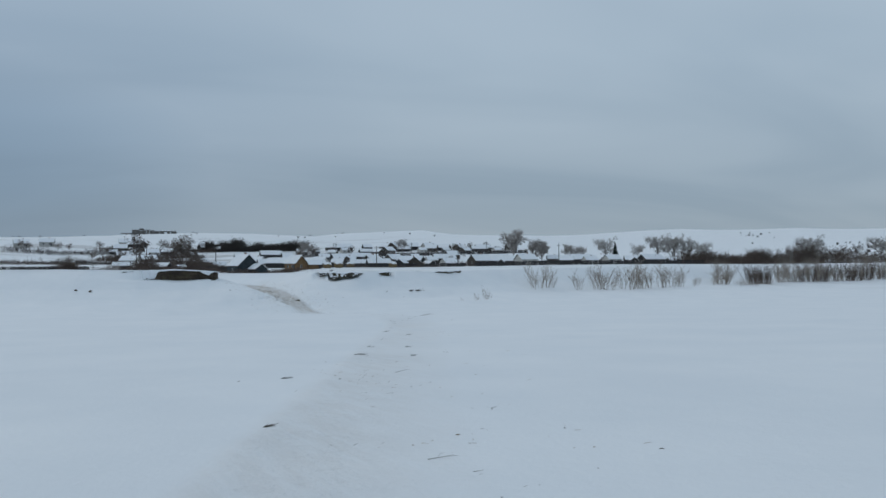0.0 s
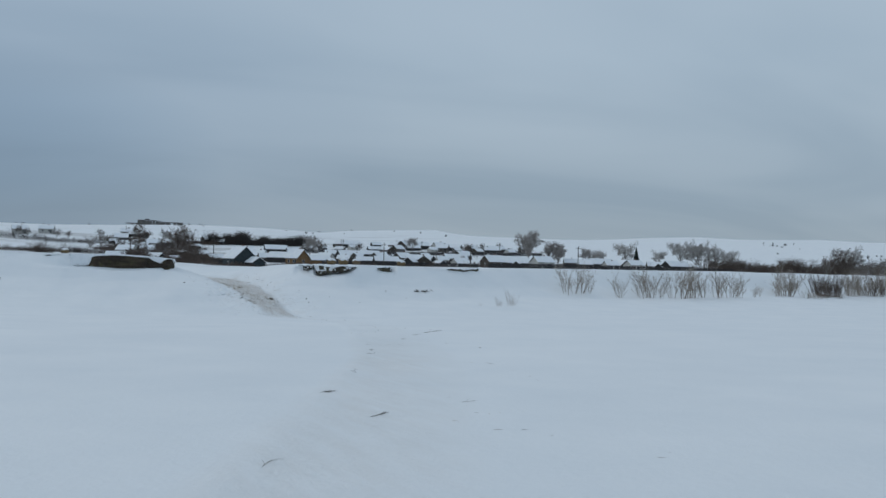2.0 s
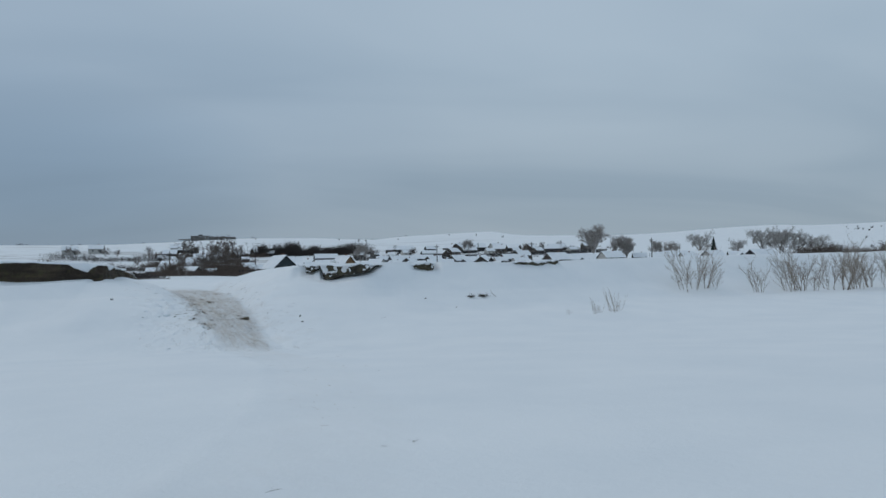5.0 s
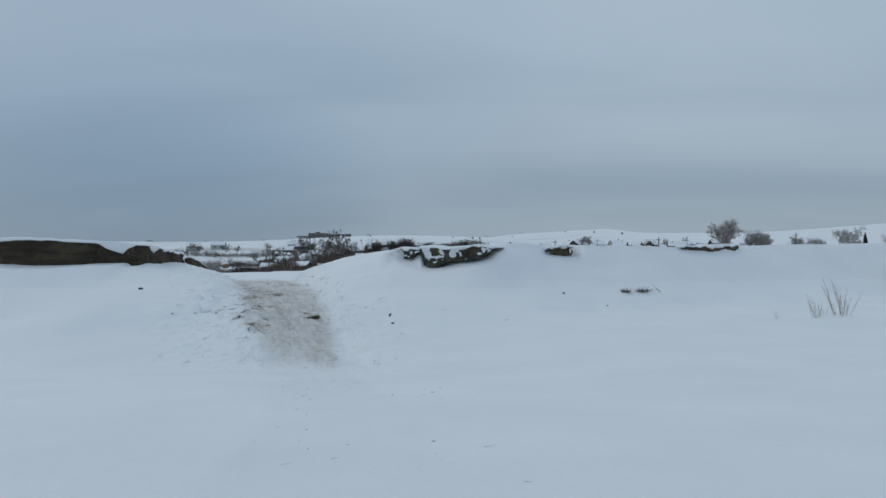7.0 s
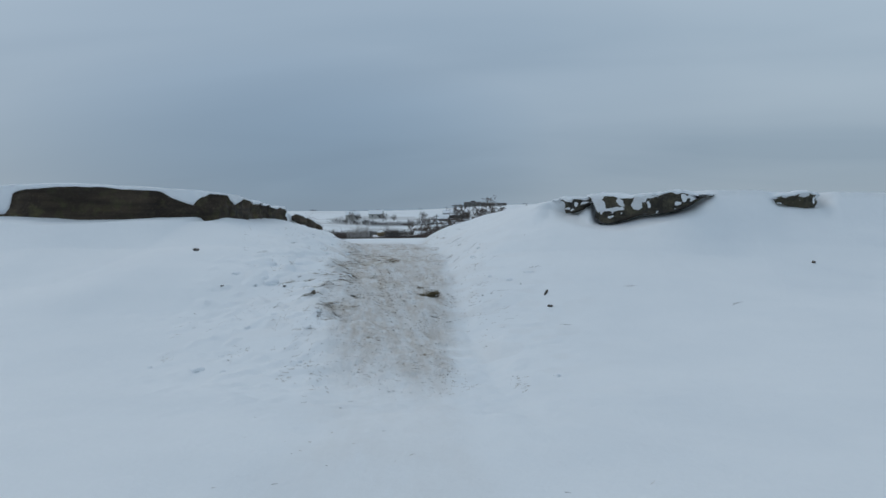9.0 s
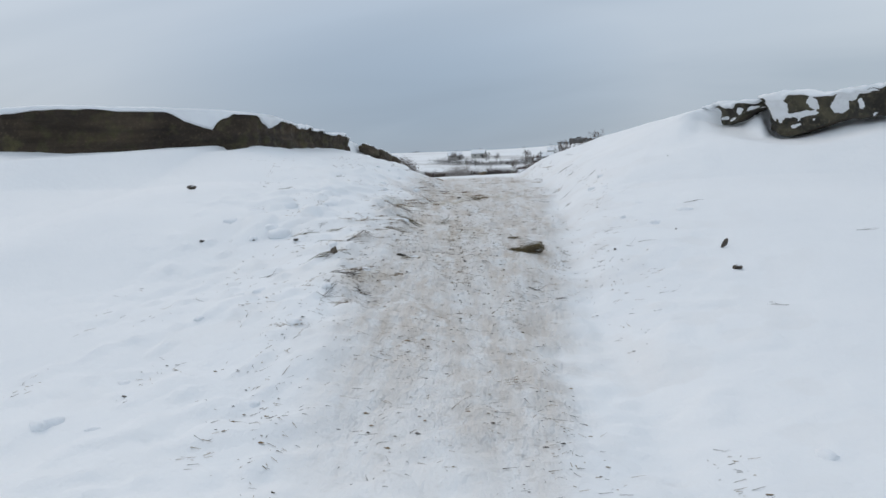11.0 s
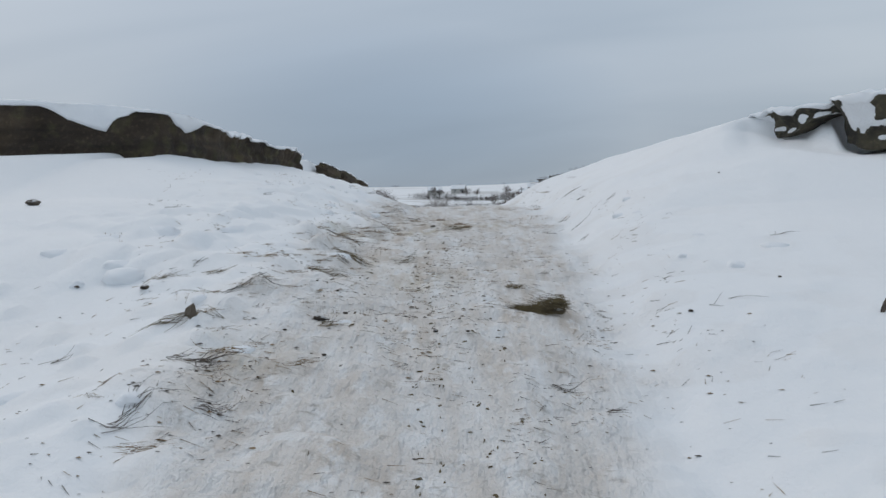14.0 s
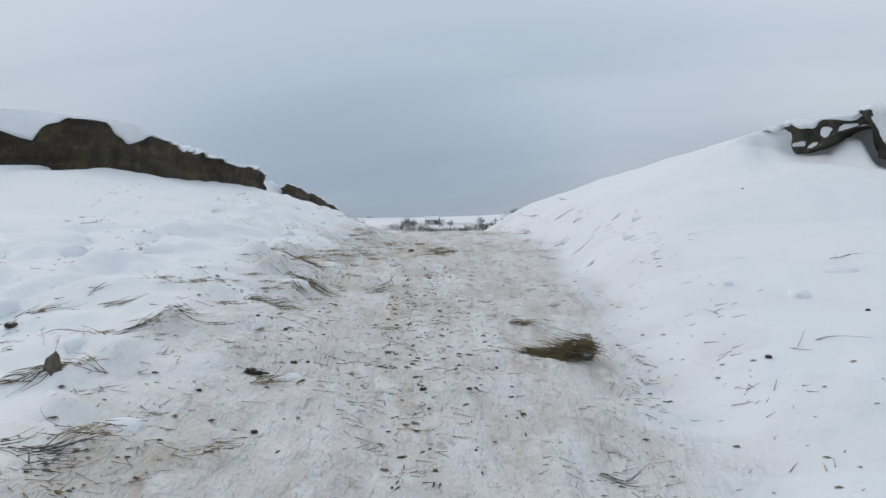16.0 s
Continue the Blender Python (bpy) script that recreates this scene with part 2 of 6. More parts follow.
# ---- small mesh makers ----
def part(name, bm, mat, parent=None, label=""):
    """Links a bmesh as one mesh object, under a thing or a part where one is given."""
    me = bpy.data.meshes.new(name)
    bm.to_mesh(me)
    bm.free()
    me.materials.append(mat)
    ob = new(name, me)
    ob.parent = parent
    return tagged(ob, label)


def raw(name, verts, faces, mat, parent=None, label="", smooth=False):
    me = bpy.data.meshes.new(name)
    me.from_pydata([tuple(v) for v in verts], [], faces)
    me.materials.append(mat)
    if smooth:
        me.shade_smooth()
    me.update()
    ob = new(name, me)
    ob.parent = parent
    return tagged(ob, label)


def box(bm, x0, y0, z0, x1, y1, z1):
    v = [bm.verts.new(p) for p in ((x0, y0, z0), (x1, y0, z0), (x1, y1, z0), (x0, y1, z0), (x0, y0, z1), (x1, y0, z1), (x1, y1, z1), (x0, y1, z1))]
    for f in ((3, 2, 1, 0), (4, 5, 6, 7), (0, 1, 5, 4), (1, 2, 6, 5), (2, 3, 7, 6), (3, 0, 4, 7)):
        bm.faces.new([v[i] for i in f])
    return v


# ---- the lie of the land ----
def wave(x, y, size, seed):
    """Smooth random heights, -1 to 1, with bumps of about that size."""
    x, y = np.asarray(x, float) / size, np.asarray(y, float) / size
    i, j = np.floor(x), np.floor(y)
    u, v = x - i, y - j
    u, v = u * u * (3 - 2 * u), v * v * (3 - 2 * v)

    def rnd(a, b):
        s = np.sin(a * 127.1 + b * 311.7 + seed * 74.7) * 43758.5453
        return 2 * (s - np.floor(s)) - 1
    return (rnd(i, j) * (1 - u) + rnd(i + 1, j) * u) * (1 - v) + (rnd(i, j + 1) * (1 - u) + rnd(i + 1, j + 1) * u) * v


def step(a, b, v):
    t = np.clip((v - a) / (b - a), 0, 1)
    return t * t * (3 - 2 * t)


ROAD_Y = (-80, -42, -10, 5, 15, 22, 27, 30, 34, 38, 42, 46, 52, 62, 80, 110)
ROAD_X = (-12, -7.2, -1.2, -0.65, -1.6, -3.4, -5.1, -6.15, -7.2, -8.3, -9.7, -11.5, -14.2, -19, -29, -45)
ROAD_AT = (-80, -42, -12, -2.4, 6, 15, 20, 24, 27, 29, 30, 31, 32.7, 35, 39, 43, 52, 62, 80, 110)
ROAD_Z = (3.9, 2.70, 1.48, 1.2, 0.74, 0.23, -0.12, -0.36, -0.17, 0.04, 0.24, 0.42, 0.62, 0.82, 1.14, 1.40, 1.55, 1.65, 1.8, 1.9)
EDGE_X = (-400, -120, -60, -30, -24, -20.2, -18.3, -16.4, -14.9, -14.2, -9, -3.5, -0.2, 3.5, 8, 14, 22, 31, 38, 48, 62, 100, 200, 400)
EDGE_Y = (62, 42, 37, 34.2, 33.3, 33.35, 34.05, 35.05, 35.95, 36.3, 38.5, 40.4, 38.3, 40.4, 42, 45, 50, 52.5, 56.5, 60, 66, 80, 110, 150)
TOP_X = (-400, -60, -25, -20, -18.3, -16.4, -15, -14, -9, -3.5, 0, 3.5, 8, 14, 22, 48, 100, 400)
TOP_Z = (4.2, 3.8, 3.42, 3.34, 3.34, 3.27, 3.18, 3.06, 3.0, 2.98, 2.96, 2.97, 2.9, 2.95, 3.05, 3.25, 3.2, 3)
CLIFF_Y = (35.5, 36.3, 37.2, 39.2, 41.2, 42.9, 44.7, 47.7, 48.7, 54, 60)
CLIFF_X = (-13.9, -13.9, -13.65, -13.94, -14.24, -14.5, -14.8, -15.29, -15.5, -17.5, -20)
FOOT_Z = (2.44, 2.44, 2.42, 2.45, 2.59, 2.57, 2.38, 2.0, 1.86, 1.72, 1.7)
HILL_AZ = (-180, -60, -40, -35, -30, -27.8, -25.9, -23.9, -21.9, -19.9, -13.7, -11.6, -10.5, -9.5, -7.4, -5.3, -3.3, -1.5, 0.8, 2.7, 6.6, 10.3, 12.1, 13.8, 15.5, 18.7, 30, 60, 180)
HILL_Z = (22, 24, 25.5, 28, 28.3, 29.2, 28.6, 27.5, 25.8, 24.6, 24.8, 26, 28.1, 30.2, 29.3, 28.3, 27.9, 25.9, 27.3, 28.3, 29, 28, 26, 25.5, 24.2, 24, 24, 24, 24)
FAR_D = (0, 60, 150, 250, 320, 385, 500, 650, 800, 1000, 4500)
FAR_F = (0.0, 0.0, 0.0, 0.006, 0.07, 0.23, 0.62, 1.0, 1.0, 1.0, 1.02)


def road_x(y):
    return np.interp(y, ROAD_Y, ROAD_X)


def road_away(x, y):
    """Signed distance from the middle of the way, to its right."""
    slope = (road_x(y + 0.5) - road_x(y - 0.5))
    return (x - road_x(y)) / np.sqrt(1 + slope ** 2)


def lesser(a, b, k):
    """The lower of two heights, with a rounded meeting."""
    return 0.5 * (a + b - np.sqrt((a - b) ** 2 + k * k))


def height(x, y):
    x, y = np.asarray(x, float), np.asarray(y, float)
    edge, top = np.interp(x, EDGE_X, EDGE_Y), np.interp(x, TOP_X, TOP_Z)
    brow = sum(np.interp(x + o, EDGE_X, EDGE_Y) for o in np.linspace(-0.6, 0.6, 7)) / 7
    edge = edge + (brow - edge) * step(-9, -7, x)
    soft = sum(np.interp(x + o, EDGE_X, EDGE_Y) for o in np.linspace(-5, 5, 17)) / 17
    edge = edge + (soft - edge) * step(0.4, 2.6, edge - y) * step(-7.5, -3.5, x)
    cliff = np.maximum.reduce([step(-20.9, -19.7, x) * step(-13.2, -14.0, x), 0.95 * step(-3.1, -2.5, x) * step(0.9, 0.1, x), 0.8 * step(2.2, 2.8, x) * step(4.5, 4.0, x), 0.9 * step(-4.5, -4.0, x) * step(-2.5, -2.9, x)])
    skirt = np.maximum.reduce([step(-23.5, -19.8, x) * step(-11.0, -14.4, x), 0.95 * step(-6.5, -3.4, x) * step(4.5, 0.2, x), 0.8 * step(-0.5, 3.0, x) * step(8.5, 3.8, x)])
    ledge = cliff + (skirt - cliff) * step(0.2, 1.4, edge - y)
    edge = edge + 0.3 * wave(x, 0 * x, 2.3, 5) * (1 - ledge) * step(-40, -22, -np.abs(x)) + 0.5 * ledge
    s = edge - y
    valley = np.interp(y, (-400, -80, -42, -12, -2.4, 6, 15, 20, 24, 60), (9, 3.9, 2.70, 1.48, 1.2, 0.74, 0.23, -0.12, -0.33, -0.33))
    valley = valley + np.clip(-8 - x, 0, 40) * 0.012 * step(0, 30, y) + np.clip(x - 12, 0, 60) * 0.006 * step(0, 30, y)
    g = np.interp(s, (-1.5, 0, 1, 3.3, 6.5, 9.5, 14), (1, 0.95, 0.83, 0.5, 0.25, 0.1, 0))
    steep = np.interp(s, (-1.5, 0, 1, 2.4, 3.3, 4.5, 5.5, 9.5, 14), (1, 0.95, 0.76, 0.48, 0.37, 0.24, 0.18, 0.12, 0.02))
    g = g + (steep - g) * np.maximum(step(-4, 6, x), 0.8 * step(-16, -20, x))
    foot = np.where(x < -10, np.interp(x, (-20, -18.6, -17.2, -16.2, -15.2, -14.3), (2.42, 2.41, 2.32, 2.35, 2.43, 2.44)),
                    np.interp(x, (-5, -4.3, -3.9, -3.5, -3.1, -2.87, -2.72, -2.6, -2.4, -2.1, -1.7, -1.2, -0.4, -0.1, 0.4, 2.4, 3.5), (2.6, 2.72, 2.6, 2.40, 2.40, 2.64, 2.55, 2.2, 2.04, 2.05, 2.12, 2.22, 2.28, 2.36, 2.5, 2.5, 2.45)))
    flat = sum(np.interp(x + o, (-4.6, -3.4, -2.4, -1.6, -0.2, 1.5, 3.5), (2.5, 2.35, 1.98, 2.05, 2.26, 2.4, 2.42)) for o in np.linspace(-0.8, 0.8, 9)) / 9
    foot = foot + (flat - foot) * step(0.3, 1.3, s) * step(-8, -5, x)
    foot = foot - 0.12 * np.clip(s - 0.35, 0, 4)
    f = np.clip((foot - valley) / np.maximum(top - valley, 0.5), 0, 1)
    g2 = np.where(s < 0.25, f + (1 - f) * step(0.25, -0.1, s), np.minimum(g, f))
    g = g + (g2 - g) * (cliff + (skirt - cliff) * step(0.15, 0.9, s))
    front = valley + (top - valley) * g
    front = front + 0.65 * np.exp(-(((s - 6.5) / 3.2) ** 2)) * step(-15.5, -12, x) * step(-6.3, -8.5, x)
    # behind the bank the land falls to the low fields, and rises to the hills
    fall = np.interp(x, (-30, -5, 20), (17, 30, 45))
    d = np.hypot(x, y - 30)
    az = np.degrees(np.arctan2(-x, y + 42))
    hill = 32 + (np.interp(az, HILL_AZ, HILL_Z) - 32) * step(430, 640, d)
    low = 1.7 + hill * np.interp(d, FAR_D, FAR_F) + step(20, 90, x) * 0.6
    low = low + step(100, 300, d) * (0.4 * wave(x, y, 60, 2) + 0.9 * step(300, 700, d) * wave(x, y, 170, 3))
    low = low - 1.4 * np.exp(-(((x + 14) / 13) ** 2) - ((y - 190) / 38) ** 2) 
    back = top + (low - top) * step(1.0, fall, -s)
    z = np.where(s > -0.1, front, back)
    # the cut through which the way climbs, a bluff on its left and a drift on its right
    away = road_away(x, y)
    a = np.abs(away)
    rz = np.interp(y, ROAD_AT, ROAD_Z) - np.clip(away, -1.8, 1.5) * np.interp(y, (24, 28, 31, 33, 40), (0, 0.25, 0.25, 0.12, 0))
    wider = a / (1 + 1.2 * step(45.5, 53, y))
    side_r = rz + np.interp(wider, (0, 1.3, 1.7, 2.3, 3.3, 4.2, 4.7, 5.1, 6, 8, 12), (0, 0.0, 0.30, 0.65, 1.05, 1.5, 1.8, 2.2, 3.0, 4, 5))
    bluff, foot_z = np.interp(y, CLIFF_Y, CLIFF_X), np.interp(y, CLIFF_Y, FOOT_Z)
    reach = np.maximum(road_x(y) - bluff, 2.0) * 0.94
    u = np.clip((a - 1.3) / (reach - 1.3), 0, 1)
    side_l = rz + (foot_z - rz) * np.interp(u, (0, 0.12, 0.5, 1), (0, 0.17, 0.58, 1)) + 3.0 * step(0.22, 0.6, bluff - x)
    side = np.where(away > 0, side_r, side_l)
    inside = step(22, 27, y) * step(75, 60, y)
    front_up = 0.22 * np.exp(-(((s - 7) / 3.0) ** 2)) * step(-9.5, -7, x) * step(1.0, -2.5, x)
    z = z + front_up
    z = z + (lesser(z, side, 0.3) - z) * inside * step(13, 10, a)
    fill = rz - 0.10 * np.maximum(a - 1.3, 0)
    z = z + (-lesser(-z, -fill, 0.12) - 0.06 - z) * step(25, 28, y) * step(50, 44, y) * step(6, 3.5, a)
    # roughness of the drifts
    near = step(160, 60, d)
    z = z + near * (0.05 * wave(x, y, 5.5, 11) + 0.02 * wave(x, y, 1.7, 12)) * (0.4 + 0.6 * step(10, 24, y)) * step(0.9, 2.2, a)
    # clods thrown aside and the packed way
    rough = step(20, 28, y) * step(56, 46, y) * (step(6.0, 1.8, a) * step(0.9, 1.5, a))
    z = z + rough * (0.11 * np.maximum(wave(x, y, 0.8, 21), 0) + 0.26 * np.clip(wave(x, y, 0.42, 22) - 0.28, 0, 0.4) * np.clip(0.5 + wave(x, y, 1.9, 34), 0, 1) + 0.13 * np.clip(wave(x, y, 0.2, 26) - 0.2, 0, 0.4)) * (0.35 + 0.65 * (away < 0))
    z = z + 0.05 * np.exp(-(((away + 1.5) / 0.22) ** 2)) * (0.5 + 0.5 * wave(x, y, 0.7, 25)) * step(26, 20, y)
    # the ragged lip that the wheels threw up along the left edge
    z = z + (0.035 + 0.03 * wave(x, y, 0.5, 28) + 0.035 * np.clip(wave(x, y, 0.17, 29), 0, 0.6)) * np.exp(-(((away + 1.5 + 0.12 * wave(x, y, 0.9, 30)) / 0.16) ** 2)) * step(26, 28.5, y) * step(44, 40, y)
    packed = step(1.6, 1.2, a) * step(-60, -40, y) * step(60, 50, y)
    z = z + packed * step(20, 26, y) * (0.034 * wave(x, y, 0.3, 23) + 0.020 * wave(away, y * 0.2, 0.24, 24) + 0.026 * wave(x, y * 1.3, 0.13, 27))
    return z


def axis(marks):
    """Grid lines: (from, to, spacing) runs, then growing gaps to the horizon on both sides."""
    line = []
    for a, b, gap in marks:
        line += list(np.arange(a, b, gap))
    line.append(marks[-1][1])
    gap = marks[-1][2]
    while line[-1] < 4200:
        gap *= 1.13
        line.append(line[-1] + gap)
    gap = marks[0][2]
    head = [line[0]]
    while head[-1] > -4200:
        gap *= 1.16
        head.append(head[-1] - gap)
    return np.array(head[:0:-1] + line)


# where hay was strewn on the way: x, y, two radii, strength
STRAW_PATCHES = ((-8.75, 36.4, 0.35, 0.7, 1.0), (-8.0, 37.9, 0.35, 0.5, 0.8), (-9.2, 38.6, 0.4, 0.35, 0.7), (-8.55, 37.8, 0.3, 0.3, 0.8), (-9.0, 34.5, 0.3, 0.4, 0.8), (-7.1, 32.4, 0.3, 0.8, 0.45), (-7.3, 29.5, 0.3, 0.3, 0.6), (-8.0, 33.0, 0.3, 0.6, 0.4))


LAND = {}


def ground_z(x, y):
    """The height of the finished ground at a place."""
    xs, ys, z = LAND["x"], LAND["y"], LAND["z"]
    i, j = min(max(int(np.searchsorted(xs, x)) - 1, 0), len(xs) - 2), min(max(int(np.searchsorted(ys, y)) - 1, 0), len(ys) - 2)
    u, v = (x - xs[i]) / (xs[i + 1] - xs[i]), (y - ys[j]) / (ys[j + 1] - ys[j])
    return float((z[j, i] * (1 - u) + z[j, i + 1] * u) * (1 - v) + (z[j + 1, i] * (1 - u) + z[j + 1, i + 1] * u) * v)


def build_ground():
    xs = axis(((-70, -30, 1.0), (-30, -21, 0.3), (-21, -12, 0.1), (-12, -2, 0.055), (-2, 5, 0.09), (5, 7, 0.13), (7, 12, 0.22), (12, 75, 0.7)))
    ys = axis(((-52, 16, 0.5), (16, 24, 0.16), (24, 38, 0.055), (38, 46, 0.1), (46, 58, 0.22), (58, 110, 1.0)))
    gx, gy = np.meshgrid(xs, ys)
    gz = height(gx, gy)
    LAND.update(x=xs, y=ys, z=gz)
    verts = np.stack((gx, gy, gz), -1).reshape(-1, 3)
    w, h = len(xs), len(ys)
    i = np.arange(w * h).reshape(h, w)
    quads = np.stack((i[:-1, :-1], i[:-1, 1:], i[1:, 1:], i[1:, :-1]), -1).reshape(-1, 4)
    me = bpy.data.meshes.new("ground")
    me.vertices.add(len(verts))
    me.vertices.foreach_set("co", verts.ravel())
    me.loops.add(quads.size)
    me.loops.foreach_set("vertex_index", quads.ravel())
    me.polygons.add(len(quads))
    me.polygons.foreach_set("loop_start", np.arange(0, quads.size, 4))
    me.update()
    me.validate()
    me.shade_smooth()
    x, y = verts[:, 0], verts[:, 1]
    a = np.abs(road_away(x, y))
    climb = (0.16 * step(16, 25, y) + 0.84 * step(24.5, 28.6, y)) * step(52, 44, y) * (0.86 + 0.2 * wave(x, y, 1.5, 36) + 0.14 * wave(x, y, 0.6, 37))
    ragged = 0.35 * wave(x, y, 0.8, 31) + 0.25 * wave(x, y, 0.3, 32)
    left, right = np.interp(y, (27, 30, 33, 38, 44), (1.4, 1.5, 1.85, 2.2, 2.1)), np.interp(y, (24, 27, 30, 33), (0.5, 0.85, 1.25, 1.4))
    b = a * 1.4 / np.where(road_away(x, y) < 0, left, right)
    dirt = step(1.6, 0.8, b + ragged * 0.6) * (0.05 + 0.83 * climb) * step(-70, -45, y) * step(75, 60, y)
    side = road_away(x, y) + 0.06 * ragged
    dirt = dirt + 0.26 * step(6, -14, y) * step(-70, -45, y) * step(-1.9, -1.5, side) * step(0.6, -1.2, side) * np.clip(0.75 + 0.4 * wave(x, y, 2.2, 35), 0.2, 1)
    dirt = dirt + 0.13 * climb * step(4.5, 1.5, a + 2 * ragged) * (wave(x, y, 0.45, 33) > 0.25)
    d = np.hypot(x, y - 30)
    wild = step(60, 130, d) * step(560, 380, d) * (y > 45)
    wild = wild * step(120, 60, x)
    straw = sum(k * np.exp(-(((x - u) / rx) ** 2) - ((y - v) / ry) ** 2) for u, v, rx, ry, k in STRAW_PATCHES)
    for key, values in (("dirt", dirt), ("wild", wild), ("straw", straw * (0.75 + 0.5 * ragged))):
        at = me.attributes.new(key, "FLOAT", "POINT")
        at.data.foreach_set("value", np.clip(values, 0, 1).astype(np.float32))
    me.materials.append(SNOW_GROUND)
    ob = new("ground", me)
    tagged(ob, "snow-covered river bed, banks, fields and hills", "ground", kind="structure")


build_ground()


# ---- bluffs of bare earth under the snow ----
def bank_face(name, label, line, top, base, droop, mat, seed, cap=True, lean=0.10, snow=0.02, strata=0.0, patches=(), free=False):
    """An eroded face along a line of (x, y), walked with the open side on the right. top, base and droop (how far the snow hangs
    over the face) are rows of (share of the length, metres). The face is a part, its cornice of snow another. strata: the height of a
    firmer layer that stands out; patches: snow plastered on the face, as (share, height share, two radii); free: the lower edge overhangs."""
    pts = np.array(line, float)
    seg = np.hypot(*np.diff(pts, axis=0).T)
    run = np.concatenate(([0], np.cumsum(seg)))
    n = max(6, int(run[-1] / (0.035 if patches else 0.06)))
    u = np.linspace(0, 1, n)
    x, y = np.interp(u * run[-1], run, pts[:, 0]), np.interp(u * run[-1], run, pts[:, 1])
    tx, ty = np.gradient(x), np.gradient(y)
    norm = np.hypot(tx, ty)
    ox, oy = ty / norm, -tx / norm
    k = np.ones(5) / 5
    ox[2:-2], oy[2:-2] = np.convolve(ox, k, "valid"), np.convolve(oy, k, "valid")
    rag = (0.006 + 0.03 * step(0.6, 0.72, u)) if strata else 0.035
    zt = np.interp(u, *zip(*top)) + rag * wave(u * run[-1], 0 * u, 0.35, seed) + rag * wave(u * run[-1], 0 * u, 0.13, seed + 1)
    zb = np.interp(u, *zip(*base))
    if free:
        zb = zb + 0.02 * wave(u * run[-1], 0 * u, 0.2, seed + 7)
    else:
        zb = zb - 0.04 - 0.21 * np.minimum(1, np.minimum(u, 1 - u) * run[-1] / 0.3)
    hang = np.maximum(np.interp(u, *zip(*droop)) + (0.012 if strata else 0.03) * wave(u * run[-1], 0 * u, 0.3, seed + 2), 0.0)
    thing = new(name)
    thing.location = (float(x.mean()), float(y.mean()), float(zb.mean()))
    tagged(thing, label, "earth bank")
    off = np.array(thing.location)
    rows, verts, white = 22, [], []
    end = np.minimum(1, np.minimum(u, 1 - u) * run[-1] / 0.25)
    for r in range(rows):
        v = r / (rows - 1)
        z = zb + (zt - zb) * v
        out = 0.14 * wave(u * run[-1], z, 0.9, seed + 3) + 0.07 * wave(u * run[-1], z, 0.32, seed + 4) + 0.035 * wave(u * run[-1], z, 0.13, seed + 5)
        out = out + lean * v ** 2 - 0.05 * math.sin(v * 3.1) - 0.2 * (1 - end)
        if strata:
            out = out + 0.06 * step(0.03, -0.03, z - strata - 0.02 * wave(u * run[-1], 0 * u, 1.2, seed + 8)) + 0.025 * wave(0 * u + 3, z, 0.11, seed + 9)
        lie = np.full(n, -0.25)
        for pu, pv, ru, rv in patches:
            lie = np.maximum(lie, 1 - ((u - pu) / ru) ** 2 - ((v - pv) / rv) ** 2)
        lie = lie + 0.35 * wave(u * run[-1], z, 0.16, seed + 10) + 0.3 * wave(u * run[-1], z, 0.07, seed + 11)
        white.append(np.clip(lie * 2.5, 0, 1))
        out = out + 0.035 * white[-1]
        verts.append(np.stack((x + ox * out, y + oy * out, z), -1))
    last = verts[-1]
    verts.append(np.stack((x - ox * 0.5, y - oy * 0.5, zt - 0.12), -1))
    white.append(white[-1])
    if free:
        verts.insert(0, np.stack((verts[0][:, 0] - ox * 0.45, verts[0][:, 1] - oy * 0.45, zb + 0.03), -1))
        white.insert(0, 0 * u)
        rows += 1
    grid = np.concatenate(verts) - off
    faces = [(r * n + c, r * n + c + 1, (r + 1) * n + c + 1, (r + 1) * n + c) for r in range(rows) for c in range(n - 1)]
    face = raw("face", grid, faces, mat, thing, smooth=True)
    at = face.data.attributes.new("snow", "FLOAT", "POINT")
    at.data.foreach_set("value", np.concatenate(white).astype(np.float32))
    if cap:
        cut, lows = [], 0.02 + hang * end
        thick = (snow + 0.6 * snow * wave(u * run[-1], 0 * u, 1.1, seed + 6)) * (0.3 + 0.7 * np.minimum(1, np.minimum(u, 1 - u) * run[-1] / 0.7))
        for back, up in ((1.3, -0.15), (0.7, 0.0), (0.25, 0.025), (0.0, 0.025)):
            cut.append(np.stack((x - ox * back, y - oy * back, zt + up * 1.0 + thick * (back < 1)), -1))
        lip = 0.02
        face_at = lambda depth: [np.interp((z - b) / (t - b), np.linspace(0, 1, rows - free), [verts[r][i, 0] * ox[i] + verts[r][i, 1] * oy[i] - x[i] * ox[i] - y[i] * oy[i] for r in range(int(free), rows)]) for i, (z, b, t) in enumerate(zip(zt - depth, zb, zt))]
        for share, extra in ((0.0, 0.01), (0.35, 0.03), (0.8, 0.03), (1.0, 0.01)):
            depth = lows * share - (0.02 if share == 0 else 0)
            out = np.array(face_at(np.maximum(depth, 0))) + extra * end + lip * end
            cut.append(np.stack((x + ox * out, y + oy * out, zt - depth), -1))
        out = np.array(face_at(lows)) - 0.06
        cut.append(np.stack((x + ox * out, y + oy * out, zt - lows + 0.02), -1))
        m = len(cut)
        faces = [(r * n + c, (r + 1) * n + c, (r + 1) * n + c + 1, r * n + c + 1) for r in range(m - 1) for c in range(n - 1)]
        raw("snow_cornice", np.concatenate(cut) - off, faces, SNOW, thing, "white snow hanging over the edge", smooth=True)
    return thing


